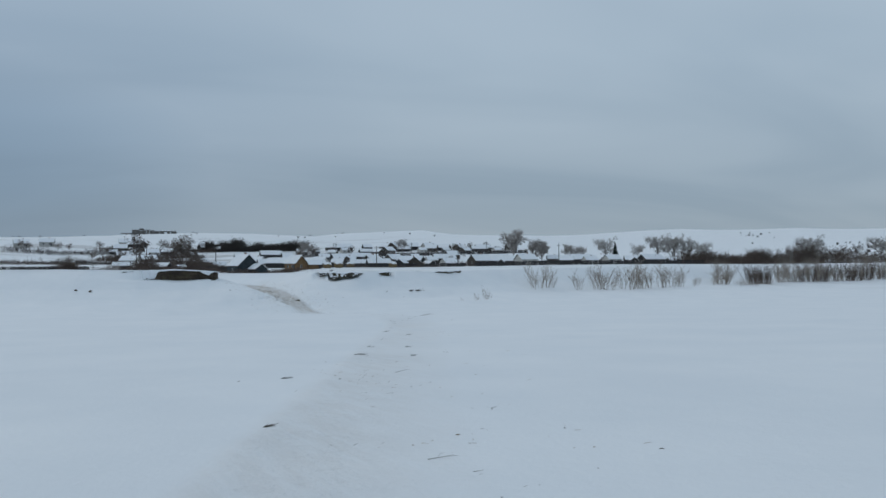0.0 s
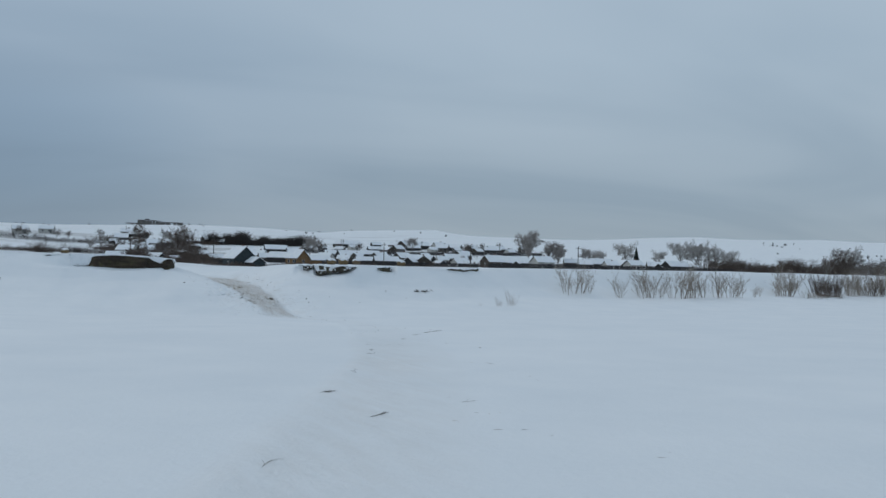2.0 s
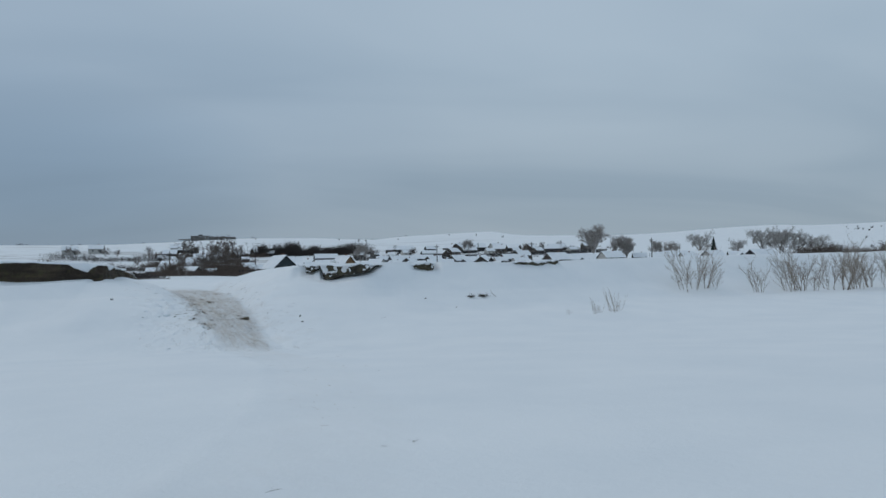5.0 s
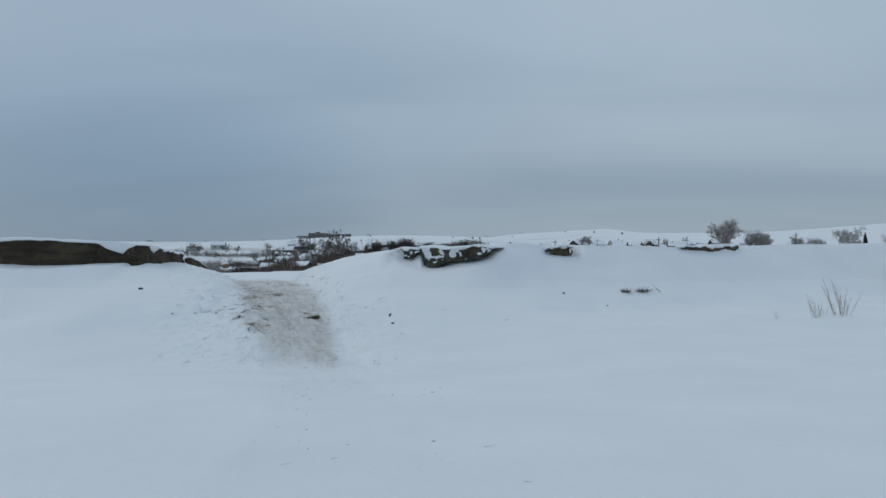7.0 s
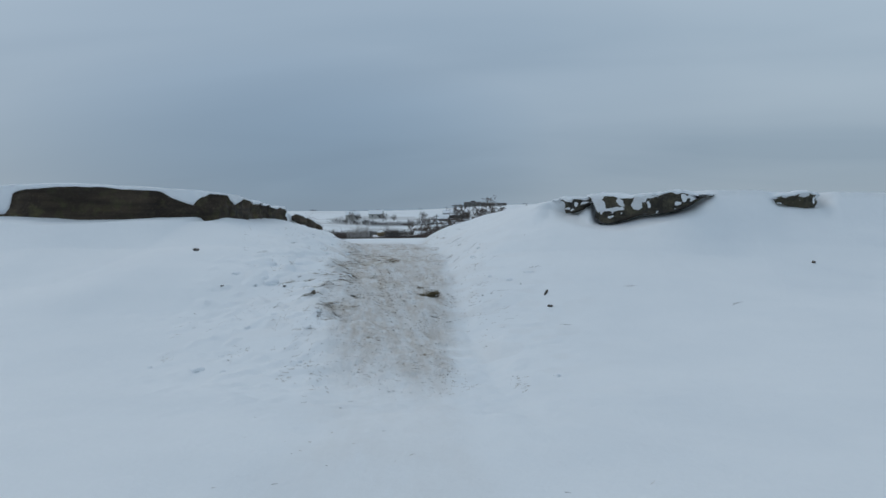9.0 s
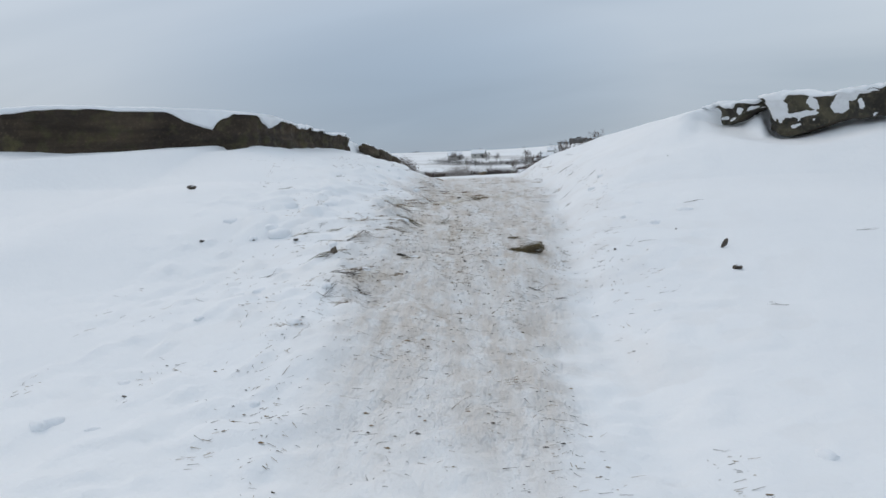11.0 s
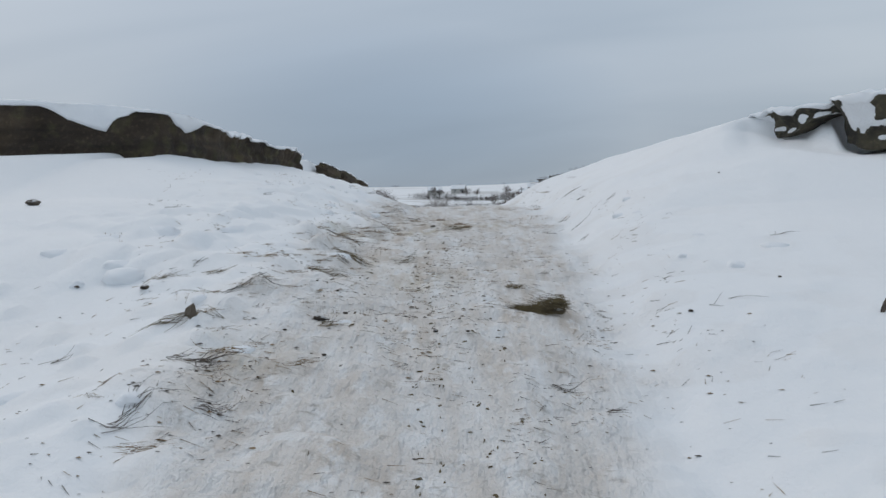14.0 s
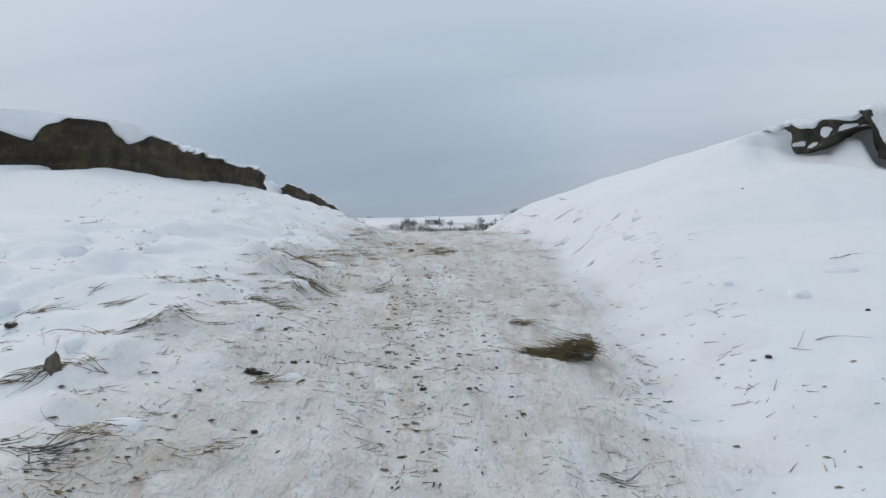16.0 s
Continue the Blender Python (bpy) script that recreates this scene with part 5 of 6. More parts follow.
thicket("thicket", "brown brush beside the teal house", ((-34, 184), (-24, 182), (-16, 183), (-11, 186), (-7, 192), (-3, 200)), 2.6, 1100, RED_TWIG, 117, 1.3)
thicket("thicket", "brown brush along the upper gardens", ((-102, 412), (-75, 415), (-48, 418)), 3.8, 2600, RED_TWIG, 119, 3.0, 2.0)
thicket("thicket", "brown brush along the upper gardens", ((-92, 352), (-80, 352), (-66, 350)), 2.6, 1600, RED_TWIG, 120, 2.5, 2.0)
thicket("thicket", "brown brush between the upper yards", ((-92, 368), (-70, 372), (-52, 376)), 2.6, 1800, RED_TWIG, 122, 3.0, 2.0)
thicket("thicket", "grey garden brush among the houses", ((88, 404), (105, 398), (122, 392)), 3.6, 900, DARK_TWIG, 121, 2.0)
tagged(stand(bush(26, 5.0, 0.6, 3, TWIG, "sapling", "slender leafless sapling beyond the drift", 9, 0.7), -28.0, 123.5, 0), category="sapling")

# lone bushes scattered over the hill
hill_bush = tagged(stand(bush(21, 6.0, 2.4, 26, DARK_TWIG, "hill_bush", "small dark bush on the snowy hillside", 6, 6.0), 280, 391, 0, 0.2), group="bushes on the hill")
for way0, way1, far0, far1, count in ((32.4, 35.0, 505, 560, 9), (37.0, 42.0, 395, 470, 44), (40.0, 43.5, 380, 470, 26), (33.0, 42.0, 380, 560, 12)):
    for i in range(count):
        far, way = rnd.uniform(far0, far1), radians(rnd.uniform(way0, way1))
        again(hill_bush, -7.5 + far * math.sin(way), -42 + far * math.cos(way), rnd.uniform(0, 360), rnd.choice((0.10, 0.14, 0.18, 0.24)))
for i in range(26):
    x, y = rnd.uniform(-260, 120), rnd.uniform(520, 700)
    again(hill_bush, x, y, rnd.uniform(0, 360), rnd.uniform(0.15, 0.35))

# bushes, woodpiles and haycocks in the yards
yard_bush = tagged(stand(bush(23, 2.4, 1.5, 18, RED_TWIG, "garden_bush", "brown leafless garden bush among the houses", 10, 2.0), 12.0, 250.0, 0), group="garden bushes")
for i in range(64):
    x = rnd.uniform(-120, 130)
    again(yard_bush, x, rnd.uniform(222, 300) if x > -20 else rnd.uniform(260, 400), rnd.uniform(0, 360), rnd.uniform(0.5, 1.15))
for i in range(30):
    again(yard_bush, rnd.uniform(-10, 125), rnd.uniform(330, 400), rnd.uniform(0, 360), rnd.uniform(0.6, 1.3))
HAY = material("old_hay", (0.23, 0.16, 0.08), 0.95, ((3, (0.14, 0.10, 0.05), 0.4, 0.6),), ((14, 0.05),))


def haycock(seed):
    thing = new("haycock")
    rng = random.Random(seed)
    bm, cap = bmesh.new(), bmesh.new()
    for b, lift, grow, keep in ((bm, 0.0, 1.0, -9), (cap, 0.06, 1.03, 1.15)):
        bmesh.ops.create_icosphere(b, subdivisions=3, radius=1.0)
        for v in b.verts:
            d = v.co.normalized()
            k = 1 + 0.16 * noise.noise(d * 2.3 + Vector((seed, 0, 0)))
            v.co = Vector((d.x * 1.5 * k, d.y * 1.3 * k, (d.z * 1.0 + 0.75) * 1.1 * k)) * grow + Vector((0, 0, lift))
        if keep > 0:
            bmesh.ops.delete(b, geom=[v for v in b.verts if v.co.z < keep], context="VERTS")
    part("hay", bm, HAY, thing)
    part("snow_cap", cap, SNOW_ROOF, thing)
    return tagged(thing, "brown haycock with a cap of snow", "haycock", "haycocks in the yards")


hay = stand(haycock(3), 7.0, 222.0, 0)
for x, y in ((11.0, 226.0), (16.0, 238.0), (30.0, 228.0), (-30.0, 240.0), (48.0, 262.0), (66.0, 256.0), (-46.0, 300.0), (-90.0, 290.0), (24.0, 280.0), (84.0, 268.0)):
    again(hay, x, y, rnd.uniform(0, 360), rnd.uniform(0.7, 1.1))

# ---- things in the snow near the way ----
CLOD = snowed("earth_clod", (0.14, 0.112, 0.085), (0.075, 0.06, 0.048), 1.35, 1.6, 5.0)


def lump(seed, size, flat=0.7, mat=None, name="earth_clod", label="dark frozen clod of earth on the snow", category="clod"):
    rng = random.Random(seed)
    bm = bmesh.new()
    bmesh.ops.create_icosphere(bm, subdivisions=3 if size > 0.135 else 2, radius=1.0)
    shift = Vector((rng.uniform(0, 50), rng.uniform(0, 50), rng.uniform(0, 50)))
    for v in bm.verts:
        d = v.co.normalized()
        k = 1 + 0.45 * noise.noise(d * 1.4 + shift) + 0.22 * noise.noise(d * 3.6 + shift)
        v.co = Vector((d.x * k, d.y * k * 0.8, d.z * k * flat)) * size
    me = bpy.data.meshes.new(name)
    bm.to_mesh(me)
    bm.free()
    me.materials.append(mat or CLOD)
    me.shade_smooth()
    return tagged(new(name, me), label, category)


clod_a, clod_b = lump(1, 0.14), lump(2, 0.12, 0.5)
stand(clod_a, -12.1, 32.55, 30, 0.5, -0.02)
stand(clod_b, -3.2, 31.3, 10, 0.5, -0.02)
for ob in (clod_a, clod_b):
    tagged(ob, group="earth clods")
for x, y, size, kind in ((-23.8, 30.6, 1.0, 0), (-25.0, 30.7, 1.2, 1), (3.1, 37.0, 0.4, 0), (4.7, 36.3, 0.35, 1), (-4.52, 37.55, 0.14, 1), (-8.78, 30.49, 0.3, 1), (-9.47, 30.5, 0.28, 1), (-10.07, 30.17, 0.3, 1), (-7.15, 30.71, 0.17, 1), (-6.47, 30.79, 0.16, 1),
                         (-6.25, 30.87, 0.13, 1), (-7.42, 31.12, 0.13, 1), (-7.6, 31.12, 0.12, 1), (-8.78, 37.08, 0.34, 1), (-4.03, 32.99, 0.16, 1), (-6.9, 29.9, 0.14, 1), (-7.3, 30.1, 0.12, 1), (-4.75, 32.0, 0.2, 1)):
    again((clod_a, clod_b)[kind], x, y, rnd.uniform(0, 360), size, -0.03 * size)

scrap = lump(14, 0.1, 1.4, BARK, "bark_scrap", "curled dark scrap of bark stuck in the snow", "bark")
scrap.matrix_basis = pose(-3.36, 32.08, ground_z(-3.36, 32.08) + 0.05, 0, 35, 20) @ Matrix.Diagonal((0.3, 0.2, 0.55, 1))

# clods of snow thrown up beside the way
snow_clod = lump(5, 0.13, 0.6, SNOW, "snow_clod", "rounded clod of white snow beside the way", "snow clod")
stand(snow_clod, -9.2, 30.74, 0, 1.3)
tagged(snow_clod, group="snow clods")
for i in range(120):
    y = rnd.uniform(25.5, 44)
    side = -1 if rnd.random() < 0.93 else 1
    a = 1.5 + abs(rnd.gauss(0, 1.5))
    again(snow_clod, float(road_x(y)) + side * a, y, rnd.uniform(0, 360), rnd.choice((0.15, 0.2, 0.3, 0.4, 0.6)) * rnd.uniform(0.8, 1.2), 0.02)


for x, y, size in ((-8.13, 32.5, 1.2), (-8.14, 28.68, 1.0), (-8.35, 28.6, 0.6), (-9.5, 30.56, 0.7), (-10.16, 31.63, 1.5), (-10.13, 30.97, 1.1), (-9.43, 30.94, 1.4), (-9.92, 32.1, 1.7), (-9.35, 32.57, 1.3), (-8.02, 30.17, 0.8), (-7.37, 29.67, 0.8), (-5.76, 37.18, 0.8), (-5.57, 36.34, 0.6),
                   (-4.76, 34.76, 0.8), (-4.88, 33.81, 0.8), (-4.38, 33.58, 1.3), (-7.08, 30.52, 0.55), (-4.0, 34.2, 1.1)):
    again(snow_clod, x, y, rnd.uniform(0, 360), size, 0.05 * size)


# the tussock of dead grass lying beside the way
def tussock(x, y):
    thing = new("grass_tussock")
    rng = random.Random(31)
    verts, faces = [], []
    for _ in range(760):
        k = rng.random()
        if k < 0.9:
            k = rng.uniform(-0.02, 0.30)
            k = k if rng.random() < 0.8 else k - 0.22
            root = Vector((k, rng.gauss(0, 0.085) + (0.12 if k < -0.1 else 0), 0.02 + (0.025 + 1.0 * max(k, 0) ** 1.35) * rng.random()))
            way = Vector((-1, rng.gauss(0.0, 0.26), rng.gauss(-0.10, 0.10)))
            blade = bent(rng, root, way, rng.uniform(0.10, 0.46), 4, 0.11, -0.03)
        else:
            root = Vector((rng.uniform(0.2, 0.3), rng.gauss(0, 0.06), 0.05 + 0.1 * rng.random()))
            blade = bent(rng, root, (rng.gauss(0.5, 0.5), rng.gauss(0, 0.4), rng.uniform(-0.2, 0.8)), rng.uniform(0.06, 0.17), 4, 0.10, -0.04)
        tube(verts, faces, [(p.x, p.y, max(p.z, 0.008)) for p in blade], rng.uniform(0.0025, 0.0048), 0, 3)
    tagged(raw("dry_sward", verts, faces, OLIVE_STRAW, thing), kind="stuff")
    root = lump(33, 0.12, 0.45, CLOD, "root_clod", "dark earth in the roots")
    root.parent = thing
    root.location = (0.2, 0.02, 0.03)
    del root["category"]
    thing.matrix_basis = pose(x, y, ground_z(x, y) + 0.005, 0, 6, 20) @ Matrix.Scale(0.74, 4)
    return tagged(thing, "flattened tussock of brown dead grass beside the way", "grass tussock")


tussock(-5.98, 32.0)
tuft = bush(41, 0.26, 0.12, 10, STRAW, "grass_tuft", "small dark tuft of dead grass in the snow")
tagged(stand(tuft, -8.1, 30.11, 0), category="grass tuft", group="grass tufts")
for x, y, size in ((-7.2, 30.6, 0.8), (-7.05, 30.75, 0.6), (-8.3, 33.58, 1.2), (-8.05, 32.66, 1.0), (-8.6, 34.4, 0.9), (-9.4, 36.8, 0.8), (-9.9, 38.6, 0.9), (-7.3, 38.6, 0.8),
                   (-10.14, 31.63, 0.8), (-8.9, 35.6, 1.1), (-12.2, 46.4, 1.1), (-11.7, 44.6, 1.0), (-5.8, 37.5, 0.7)):
    again(tuft, x, y, rnd.uniform(0, 360), size)


def wisp(seed):
    """A few flattened straws, as the wheels leave them."""
    thing = new("straw_wisp")
    rng = random.Random(seed)
    verts, faces = [], []
    for _ in range(34):
        p = Vector((rng.gauss(0, 0.09), rng.gauss(0, 0.07), 0.010 + 0.02 * rng.random()))
        way = Vector((rng.choice((-1, 1)), rng.gauss(0, 0.9), rng.gauss(0.06, 0.14)))
        blade = bent(rng, p, way, rng.uniform(0.04, 0.18), 3, 0.12, -0.03)
        tube(verts, faces, [(q.x, q.y, max(q.z, 0.006)) for q in blade], rng.uniform(0.0016, 0.0032), 0, 3)
    tagged(raw("straw", verts, faces, STRAW, thing), kind="stuff")
    return tagged(thing, "flattened wisp of dead straw on the snow", "straw", "straw wisps")


wisp_a, wisp_b = stand(wisp(61), -8.2, 31.4, 30), stand(wisp(62), -8.6, 33.0, 10)
for i in range(80):
    y = rnd.uniform(27, 45)
    a = -abs(rnd.gauss(1.4, 0.4)) if rnd.random() < 0.6 else rnd.gauss(0.1, 0.5)
    again((wisp_a, wisp_b)[i % 2], float(road_x(y)) + a, y, rnd.gauss(30, 50), rnd.choice((0.3, 0.4, 0.5, 0.7)))
for x, y, size in ((-8.6, 37.8, 1.3), (-8.4, 37.6, 1.1), (-9.2, 38.6, 1.2), (-9.0, 34.4, 1.2), (-8.9, 34.9, 1.0), (-9.1, 34.0, 0.9), (-7.35, 29.5, 0.9), (-8.2, 43.0, 1.1), (-8.3, 41.6, 1.0), (-7.9, 40.6, 0.9)):
    again(wisp_a, x, y, rnd.gauss(10, 20), size)


for i in range(46):
    y = rnd.uniform(29.0, 38.0)
    again((wisp_a, wisp_b)[i % 2], float(road_x(y)) + rnd.gauss(-1.45, 0.18), y, rnd.gauss(40, 40), rnd.uniform(0.4, 0.9))


def twig(seed, length):
    rng = random.Random(seed)
    thing = new("twig")
    verts, faces = [], []
    main = [(p.x, p.y, abs(p.z) * 0.35 + 0.008) for p in bent(rng, (-length / 2, 0, 0), (1, 0.05, 0.02), length, 6, 0.16, -0.01)]
    tube(verts, faces, main, length * 0.012, length * 0.003, 5)
    for i in (2, 3, 4):
        side = rng.choice((-1, 1))
        p = Vector(main[i])
        tube(verts, faces, (p, p + Vector((0.10, 0.12 * side, 0.05)) * length * 1.8, p + Vector((0.26, 0.26 * side, 0.04)) * length * 1.8), length * 0.008, 0, 4)
    raw("wood", verts, faces, BARK, thing)
    return tagged(thing, "broken dry twig lying on the snow", "twig", "twigs on the snow")


stick_a, stick_b = stand(twig(3, 0.38), -7.3, 29.3, 50), stand(twig(4, 0.3), -7.9, 31.5, 20)
for x, y, turn, size, kind in ((0.2, -1.5, 22, 1.7, 0), (-0.6, -3.0, 30, 0.8, 1), (-1.4, 0.4, 30, 0.42, 1), (-0.2, 2.2, 80, 0.38, 0), (-2.6, -9.5, 20, 0.67, 1), (-3.2, -13.0, 100, 0.55, 0), (-2.0, -16.5, 10, 0.63, 1),
                               (-4.4, -20.0, 60, 0.59, 0), (-3.6, -25.0, 150, 0.63, 1), (-5.2, -29.0, 30, 0.67, 0), (-4.8, -33.5, 75, 0.50, 1), (-5.9, -36.0, 0, 0.63, 0), (-10.6, 33.2, 5, 1.0, 1),
                               (-2.8, 30.2, 170, 0.7, 1), (-3.9, 34.6, 40, 0.8, 0), (-1.6, 33.1, 10, 0.8, 1), (0.6, 32.4, 60, 0.9, 0), (-5.0, 33.0, 95, 0.7, 1),
                               (-10.9, 35.6, 20, 1.1, 1), (-9.7, 37.6, 10, 1.2, 0), (-6.9, 36.9, 160, 0.9, 1), (-11.9, 41.5, 30, 1.1, 0), (-12.4, 43.6, 15, 1.2, 1), (-8.0, 41.2, 165, 1.2, 0), (-7.6, 43.0, 150, 1.1, 1)):
    again((stick_a, stick_b)[kind], x, y, turn, size, 0.0)


def brush_heap(x, y):
    """Two dark clumps of dead stalks and a branch sticking out of the bank."""
    thing = new("brush_heap")
    rng = random.Random(77)
    verts, faces = [], []
    for cx, cy, n, r in ((0.0, 0.0, 90, 0.24), (-0.72, -0.22, 60, 0.17)):
        for _ in range(n):
            p = Vector((cx + rng.gauss(0, r * 0.6), cy + rng.gauss(0, r * 0.4), 0.02))
            tube(verts, faces, bent(rng, p, (rng.gauss(0, 0.8), rng.gauss(-0.2, 0.6), rng.uniform(0.1, 0.9)), rng.uniform(0.12, 0.34), 3, 0.2, -0.05), 0.011, 0, 3)
    raw("stalks", verts, faces, BARK, thing)
    v, f = [], []
    tube(v, f, bent(rng, (0.75, 0.1, 0.0), (-0.35, 0.2, 0.5), 0.55, 5, 0.15, 0), 0.018, 0, 5)
    raw("branch", v, f, WILLOW, thing)
    stand(thing, x, y, 0)
    return tagged(thing, "heap of dark dead stalks on the snowy bank", "brush heap")


brush_heap(6.5, 38.2)
tagged(stand(bush(43, 0.55, 0.2, 26, DARK_TWIG, "dry_weed", "dark tuft of dead weeds on the brow", 10, 3.0), -2.02, 45.0, 0), category="grass tuft")


def litter():
    """Straw and bark trodden into the way and strewn along its edges, in drifts and streaks."""
    rng = random.Random(51)
    sets = {"straw_litter": ([], []), "bark_litter": ([], [])}
    drifts = [(-9.0, 34.5, 0.5, 190), (-7.3, 29.5, 0.3, 90), (-8.6, 37.8, 0.5, 130), (-9.3, 38.6, 0.4, 90), (-12.2, 44.8, 0.4, 40), (-8.2, 42.6, 0.5, 40), (-7.0, 32.2, 0.6, 200), (-7.4, 31.1, 0.2, 50), (-5.4, 30.45, 0.22, 60), (-6.9, 28.95, 0.18, 70), (-7.25, 29.2, 0.15, 50), (-6.6, 31.0, 0.5, 120), (-6.9, 33.0, 0.6, 140), (-8.2, 36.0, 0.7, 120)]
    for _ in range(230):
        y = rng.uniform(25.5, 46)
        k = rng.random()
        a = rng.gauss(-1.55, 0.25) if k < 0.36 else rng.choice((-0.55, 0.0, 0.7)) + rng.gauss(0, 0.22) if k < 0.8 else rng.gauss(-2.6, 0.8) if k < 0.92 else rng.gauss(1.6, 0.4)
        drifts.append((float(road_x(y)) + a, y, rng.uniform(0.1, 0.4), rng.randint(8, 34)))
    for _ in range(34):
        y = rng.uniform(-40, 25)
        drifts.append((float(road_x(y)) + rng.choice((-1.0, -1.0, 0.8)) + rng.gauss(0, 0.3), y, 0.7, rng.randint(5, 12)))
    for cx, cy, reach, count in drifts:
        for _ in range(count):
            along = rng.gauss(0, reach * 1.6)
            x, y = cx - 0.28 * along + rng.gauss(0, reach * 0.55), cy + along
            p = Vector((x, y, ground_z(x, y) + 0.003))
            verts, faces = sets["straw_litter" if rng.random() < 0.5 else "bark_litter"]
            if rng.random() < 0.36:
                # a crumb: a small uneven flake
                size = rng.choice((0.003, 0.005, 0.006, 0.009, 0.014)) * rng.uniform(0.7, 1.3)
                turn = rng.uniform(0, 6.3)
                first = len(verts)
                for i in range(5):
                    r = size * rng.uniform(0.6, 1.5)
                    verts.append(p + Vector((r * math.cos(turn + i * 1.257) * 1.5, r * math.sin(turn + i * 1.257) * 0.55, 0.0)))
                verts.append(p + Vector((rng.gauss(0, 0.3) * size, rng.gauss(0, 0.3) * size, size * rng.uniform(0.3, 0.6))))
                faces.extend((first + i, first + (i + 1) % 5, first + 5) for i in range(5))
            else:
                size = rng.choice((0.02, 0.03, 0.045, 0.06, 0.09)) * rng.uniform(0.7, 1.3)
                turn = rng.gauss(0.3, 0.8)
                q = p + Vector((math.cos(turn), math.sin(turn), 0)) * size
                q.z = ground_z(q.x, q.y) + 0.004 + 0.12 * size * rng.random()
                tube(verts, faces, (p, q), rng.uniform(0.0011, 0.0026), 0.0008, 3)
    for name, mat, label in (("straw_litter", STRAW, "brown straw trodden into the snow of the way"), ("bark_litter", BARK, "dark bark and twigs strewn along the way")):
        tagged(raw(name, *sets[name], mat), label, "litter", kind="stuff")


litter()


def spray(x0, y0, x1, y1, count, spread, mat=None, girth=0.003, label="loose spray of dead straw on the snow"):
    """Stalks thrown down from one place towards another, fanned out and bent."""
    thing = new("straw_spray")
    rng = random.Random(int(abs(x0 * 113 + y0 * 71)))
    thing.location = (x0, y0, ground_z(x0, y0))
    way, verts, faces = Vector((x1 - x0, y1 - y0, 0)), [], []
    for _ in range(count):
        side = Vector((-way.y, way.x, 0)).normalized() * rng.gauss(0, spread)
        p = way * rng.uniform(-0.1, 0.45) + side * 0.5
        d = (way.normalized() + side.normalized() * rng.gauss(0, 0.45)) if way.length > 0 else side
        pts = bent(rng, p, d, way.length * rng.uniform(0.25, 0.75), 4, 0.13, 0)
        lift = rng.uniform(0.0, 0.03)
        line = [(q.x, q.y, ground_z(x0 + q.x, y0 + q.y) - thing.location.z + 0.006 + lift * i / 4) for i, q in enumerate(pts)]
        tube(verts, faces, line, girth * rng.uniform(0.6, 1.3), girth * 0.3, 3)
    tagged(raw("straw", verts, faces, mat or OLIVE_STRAW, thing), kind="stuff")
    return tagged(thing, label, "straw", "sprays of straw")


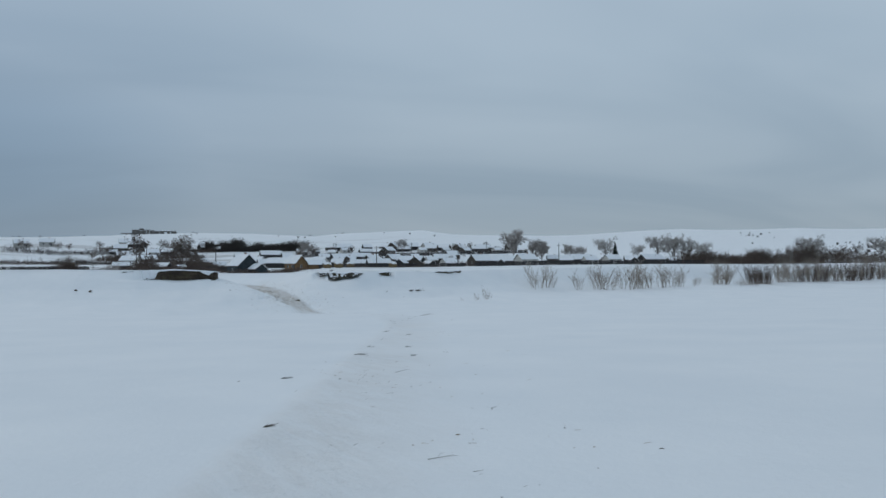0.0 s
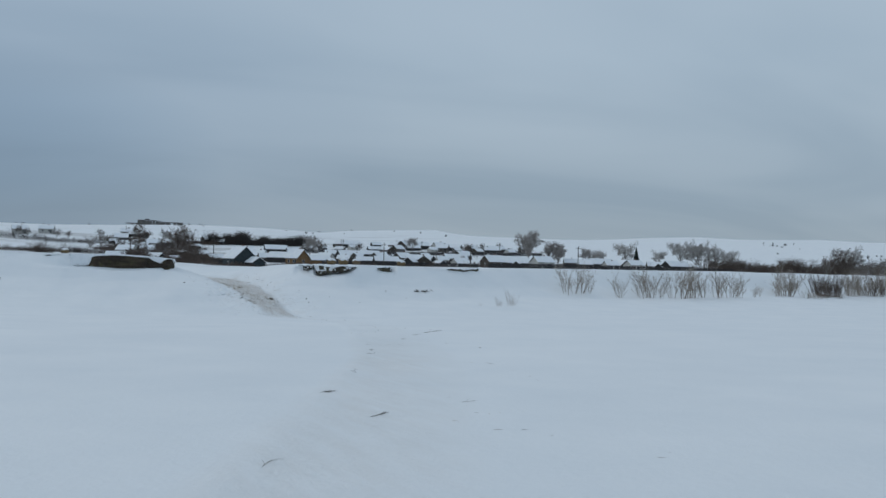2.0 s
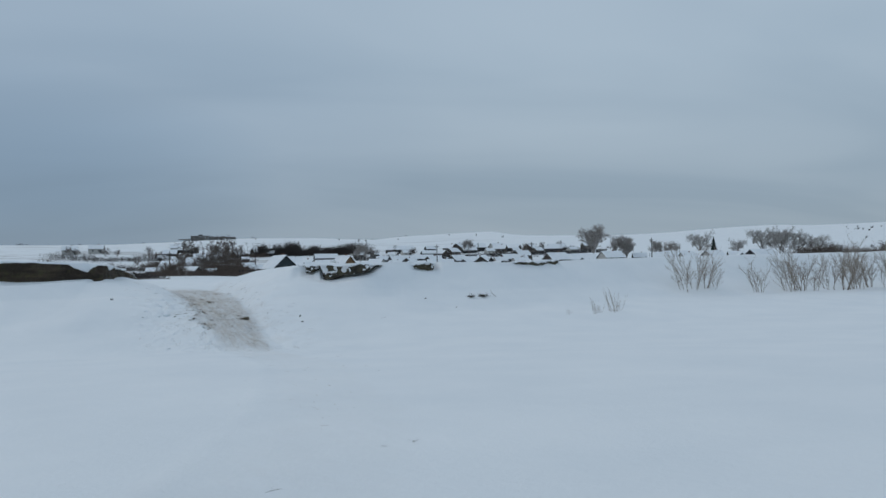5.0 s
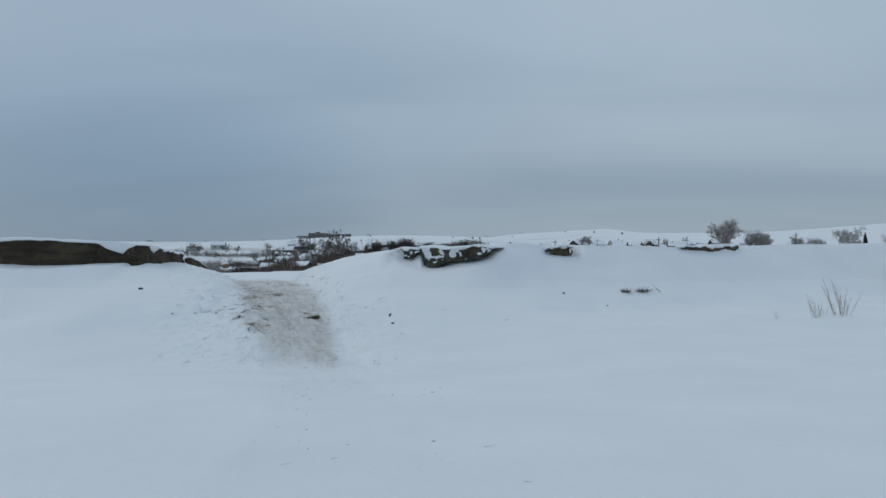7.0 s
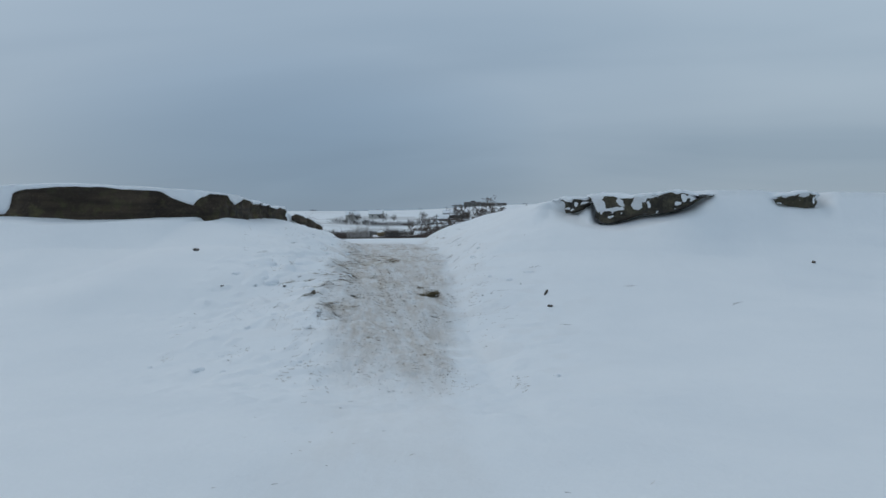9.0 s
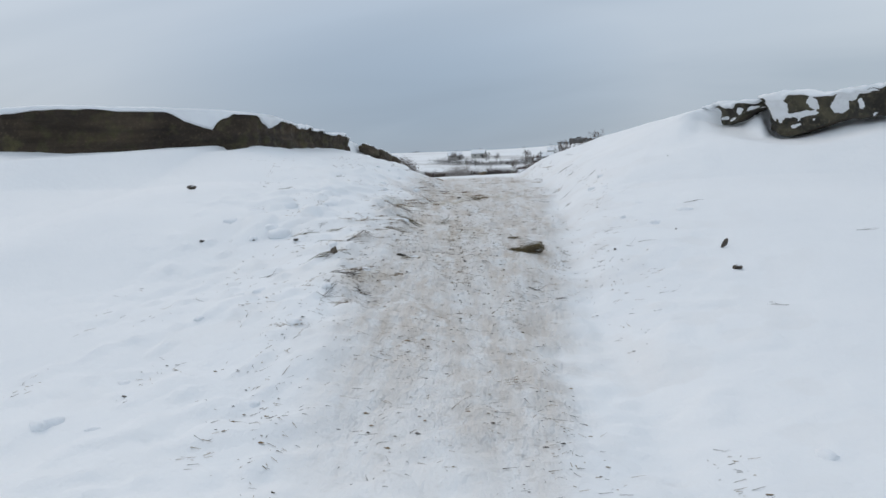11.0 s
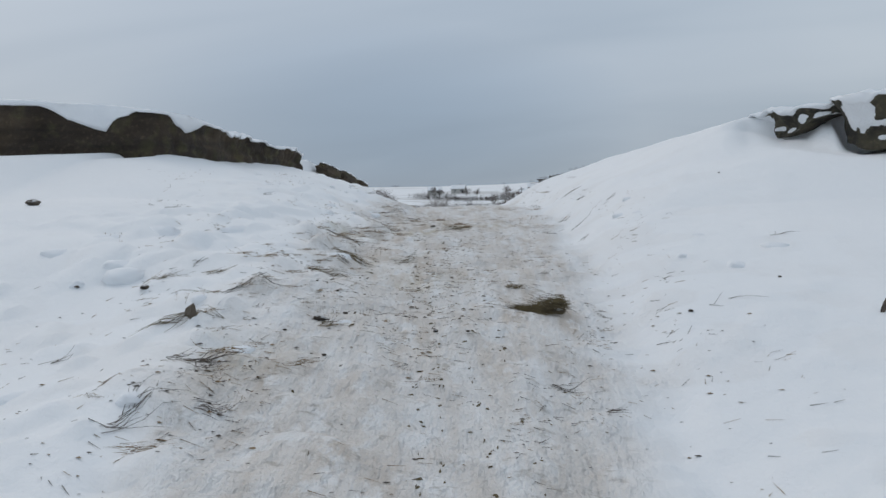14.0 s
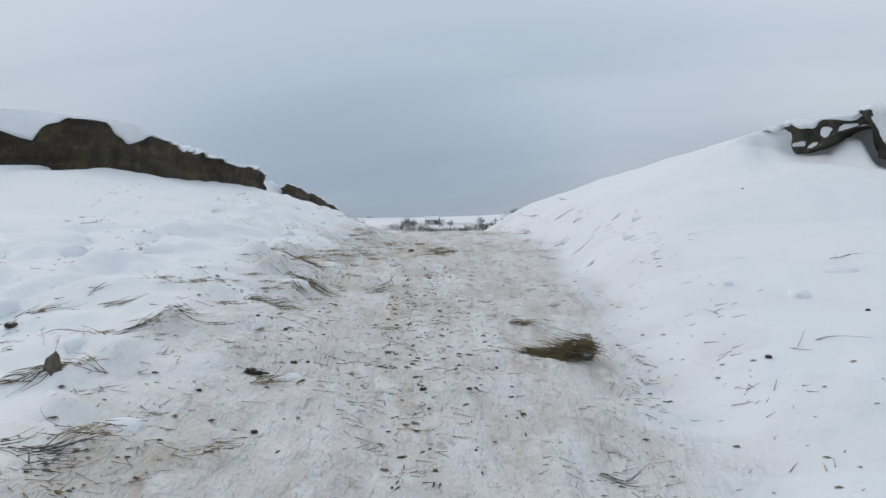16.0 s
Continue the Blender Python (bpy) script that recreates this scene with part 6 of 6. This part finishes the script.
for x0, y0, x1, y1, count, spread, mat in (
        (-7.82, 29.82, -8.12, 29.56, 26, 0.04, None), (-7.68, 29.97, -7.98, 29.72, 8, 0.03, None), (-7.98, 30.36, -7.70, 30.92, 12, 0.03, BARK), (-7.98, 30.34, -8.45, 30.28, 5, 0.02, None),
        (-8.7, 30.97, -8.55, 31.05, 6, 0.05, BARK), (-8.5, 30.86, -8.2, 30.95, 10, 0.05, None), (-8.85, 30.6, -8.45, 30.8, 9, 0.05, None), (-8.95, 33.95, -8.5, 34.1, 22, 0.10, BARK),
        (-8.2, 32.6, -7.8, 32.8, 40, 0.14, None), (-7.95, 31.65, -7.6, 31.85, 26, 0.13, None), (-8.05, 32.4, -7.85, 32.3, 14, 0.08, BARK), (-6.42, 32.62, -6.18, 32.68, 24, 0.04, None), (-6.3, 33.48, -6.15, 33.5, 6, 0.02, BARK),
        (-4.6, 32.15, -4.2, 32.35, 4, 0.02, BARK), (-8.65, 37.35, -8.25, 37.55, 34, 0.14, None), (-9.4, 36.2, -9.0, 36.4, 16, 0.10, BARK), (-9.9, 38.6, -9.5, 38.8, 18, 0.12, BARK), (-7.0, 38.2, -6.8, 38.4, 8, 0.08, BARK), (-6.6, 37.2, -6.4, 37.4, 6, 0.06, BARK), (-6.9, 39.4, -6.7, 39.5, 8, 0.08, BARK), (-6.3, 36.0, -6.15, 36.1, 5, 0.06, BARK),
        (-7.4, 40.5, -7.1, 40.7, 8, 0.1, BARK), (-6.2, 38.0, -6.0, 38.1, 5, 0.06, BARK), (-10.9, 39.5, -10.5, 39.7, 14, 0.12, BARK), (-7.9, 33.4, -7.6, 33.5, 14, 0.12, None), (-7.15, 30.3, -7.0, 30.5, 14, 0.05, None), (-7.5, 29.2, -7.2, 29.4, 16, 0.06, BARK),
        (-8.51, 29.2, -8.22, 29.33, 4, 0.02, BARK), (-7.14, 28.25, -7.2, 28.85, 14, 0.05, BARK), (-7.0, 28.75, -6.85, 28.95, 16, 0.06, BARK), (-7.3, 29.15, -7.2, 29.35, 10, 0.06, BARK), (-5.55, 30.5, -5.3, 30.6, 10, 0.1, BARK), (-5.2, 30.3, -5.0, 30.35, 8, 0.08, BARK),
        (-5.16, -23.1, -4.95, -23.1, 8, 0.03, BARK), (-5.66, -25.4, -5.35, -25.4, 10, 0.04, BARK), (-4.23, -23.05, -4.05, -23.1, 6, 0.03, BARK), (-4.52, -25.6, -4.4, -25.8, 8, 0.03, BARK), (-3.83, -15.64, -3.55, -15.6, 8, 0.05, BARK),
        (-3.34, -17.63, -3.15, -17.3, 6, 0.05, BARK), (-7.36, -34.16, -7.22, -34.1, 10, 0.03, BARK), (-7.2, -29.4, -6.95, -29.35, 8, 0.04, BARK), (-2.52, -8.48, -2.4, -8.4, 6, 0.03, BARK), (-1.3, -4.8, -1.15, -4.7, 6, 0.03, BARK)):
    spray(x0, y0, x1, y1, count, spread, mat, 0.004 if y0 < 0 else 0.0024)


def tyre_crumbs():
    """Crumbs of soil and straw pressed out in rows by a tyre's tread, up the climb."""
    rng = random.Random(71)
    verts, faces = [], []
    for lane, count in ((0.0, 75), (0.135, 60), (0.38, 75), (0.63, 45), (-0.5, 30), (-0.75, 25)):
        for _ in range(count):
            y = rng.uniform(28.6, 36.0)
            x = -6.24 - 0.39 * (y - 29.82) + lane + rng.gauss(0, 0.022)
            turn, long, wide, tall = rng.choice((0.3, 1.1, 1.9)) + rng.gauss(0, 0.35), rng.uniform(0.008, 0.03), rng.uniform(0.003, 0.008), rng.uniform(0.004, 0.012)
            c, k, z, base = math.cos(turn), math.sin(turn), ground_z(x, y), len(verts)
            for u, v, h in ((-1, -0.3, -0.6), (-0.2, -1, -0.6), (1, -0.2, -0.6), (0.1, 1, -0.6), (-0.4, 0.1, 0.9), (0.5, -0.1, 1.0)):
                u, v = u * long, v * wide
                verts.append((x + c * u - k * v, y + k * u + c * v, z + h * tall))
            faces += [[base + i for i in f] for f in ((0, 1, 4), (1, 5, 4), (1, 2, 5), (2, 3, 5), (3, 4, 5), (3, 0, 4))]
    me = bpy.data.meshes.new("soil_crumbs")
    me.from_pydata(verts, [], faces)
    me.materials.append(OLIVE_STRAW)
    tagged(new("soil_crumbs", me), "crumbs of soil and straw pressed into snow by tyres", "soil", kind="stuff")


tyre_crumbs()
turf = lump(17, 0.2, 0.35, STRAW, "turf_scrap", "olive brown scrap of turf at the edge of the way", "turf")
turf.matrix_basis = pose(-12.2, 44.7, ground_z(-12.2, 44.7) + 0.03, 0, 14, -25) @ Matrix.Diagonal((1.3, 0.7, 1, 1))
flap = raw("turf_scrap", [(-0.05, -0.022, -0.03), (0.045, -0.03, -0.03), (0.055, 0.025, -0.03), (-0.035, 0.03, -0.03), (-0.03, -0.012, 0.045), (0.04, -0.014, 0.058), (0.046, 0.012, 0.062), (-0.018, 0.016, 0.04), (0.05, -0.004, 0.085)],
           [(3, 2, 1, 0), (0, 1, 5, 4), (1, 2, 6, 5), (2, 3, 7, 6), (3, 0, 4, 7), (4, 5, 8), (5, 6, 8), (6, 7, 8), (7, 4, 8)], CLOD, label="brown upturned scrap of turf among straw")
tagged(flap, category="turf")
flap.matrix_basis = pose(-7.83, 29.8, ground_z(-7.83, 29.8), 0, 0, -20)
scuff = lump(23, 0.2, 0.6, CLOD, "turf_scrap", "brown clod of turf kicked up on the way", "turf")
scuff.matrix_basis = pose(-7.2, 30.42, ground_z(-7.2, 30.42) + 0.015, 0, 8, 20) @ Matrix.Diagonal((0.26, 0.16, 0.16, 1))
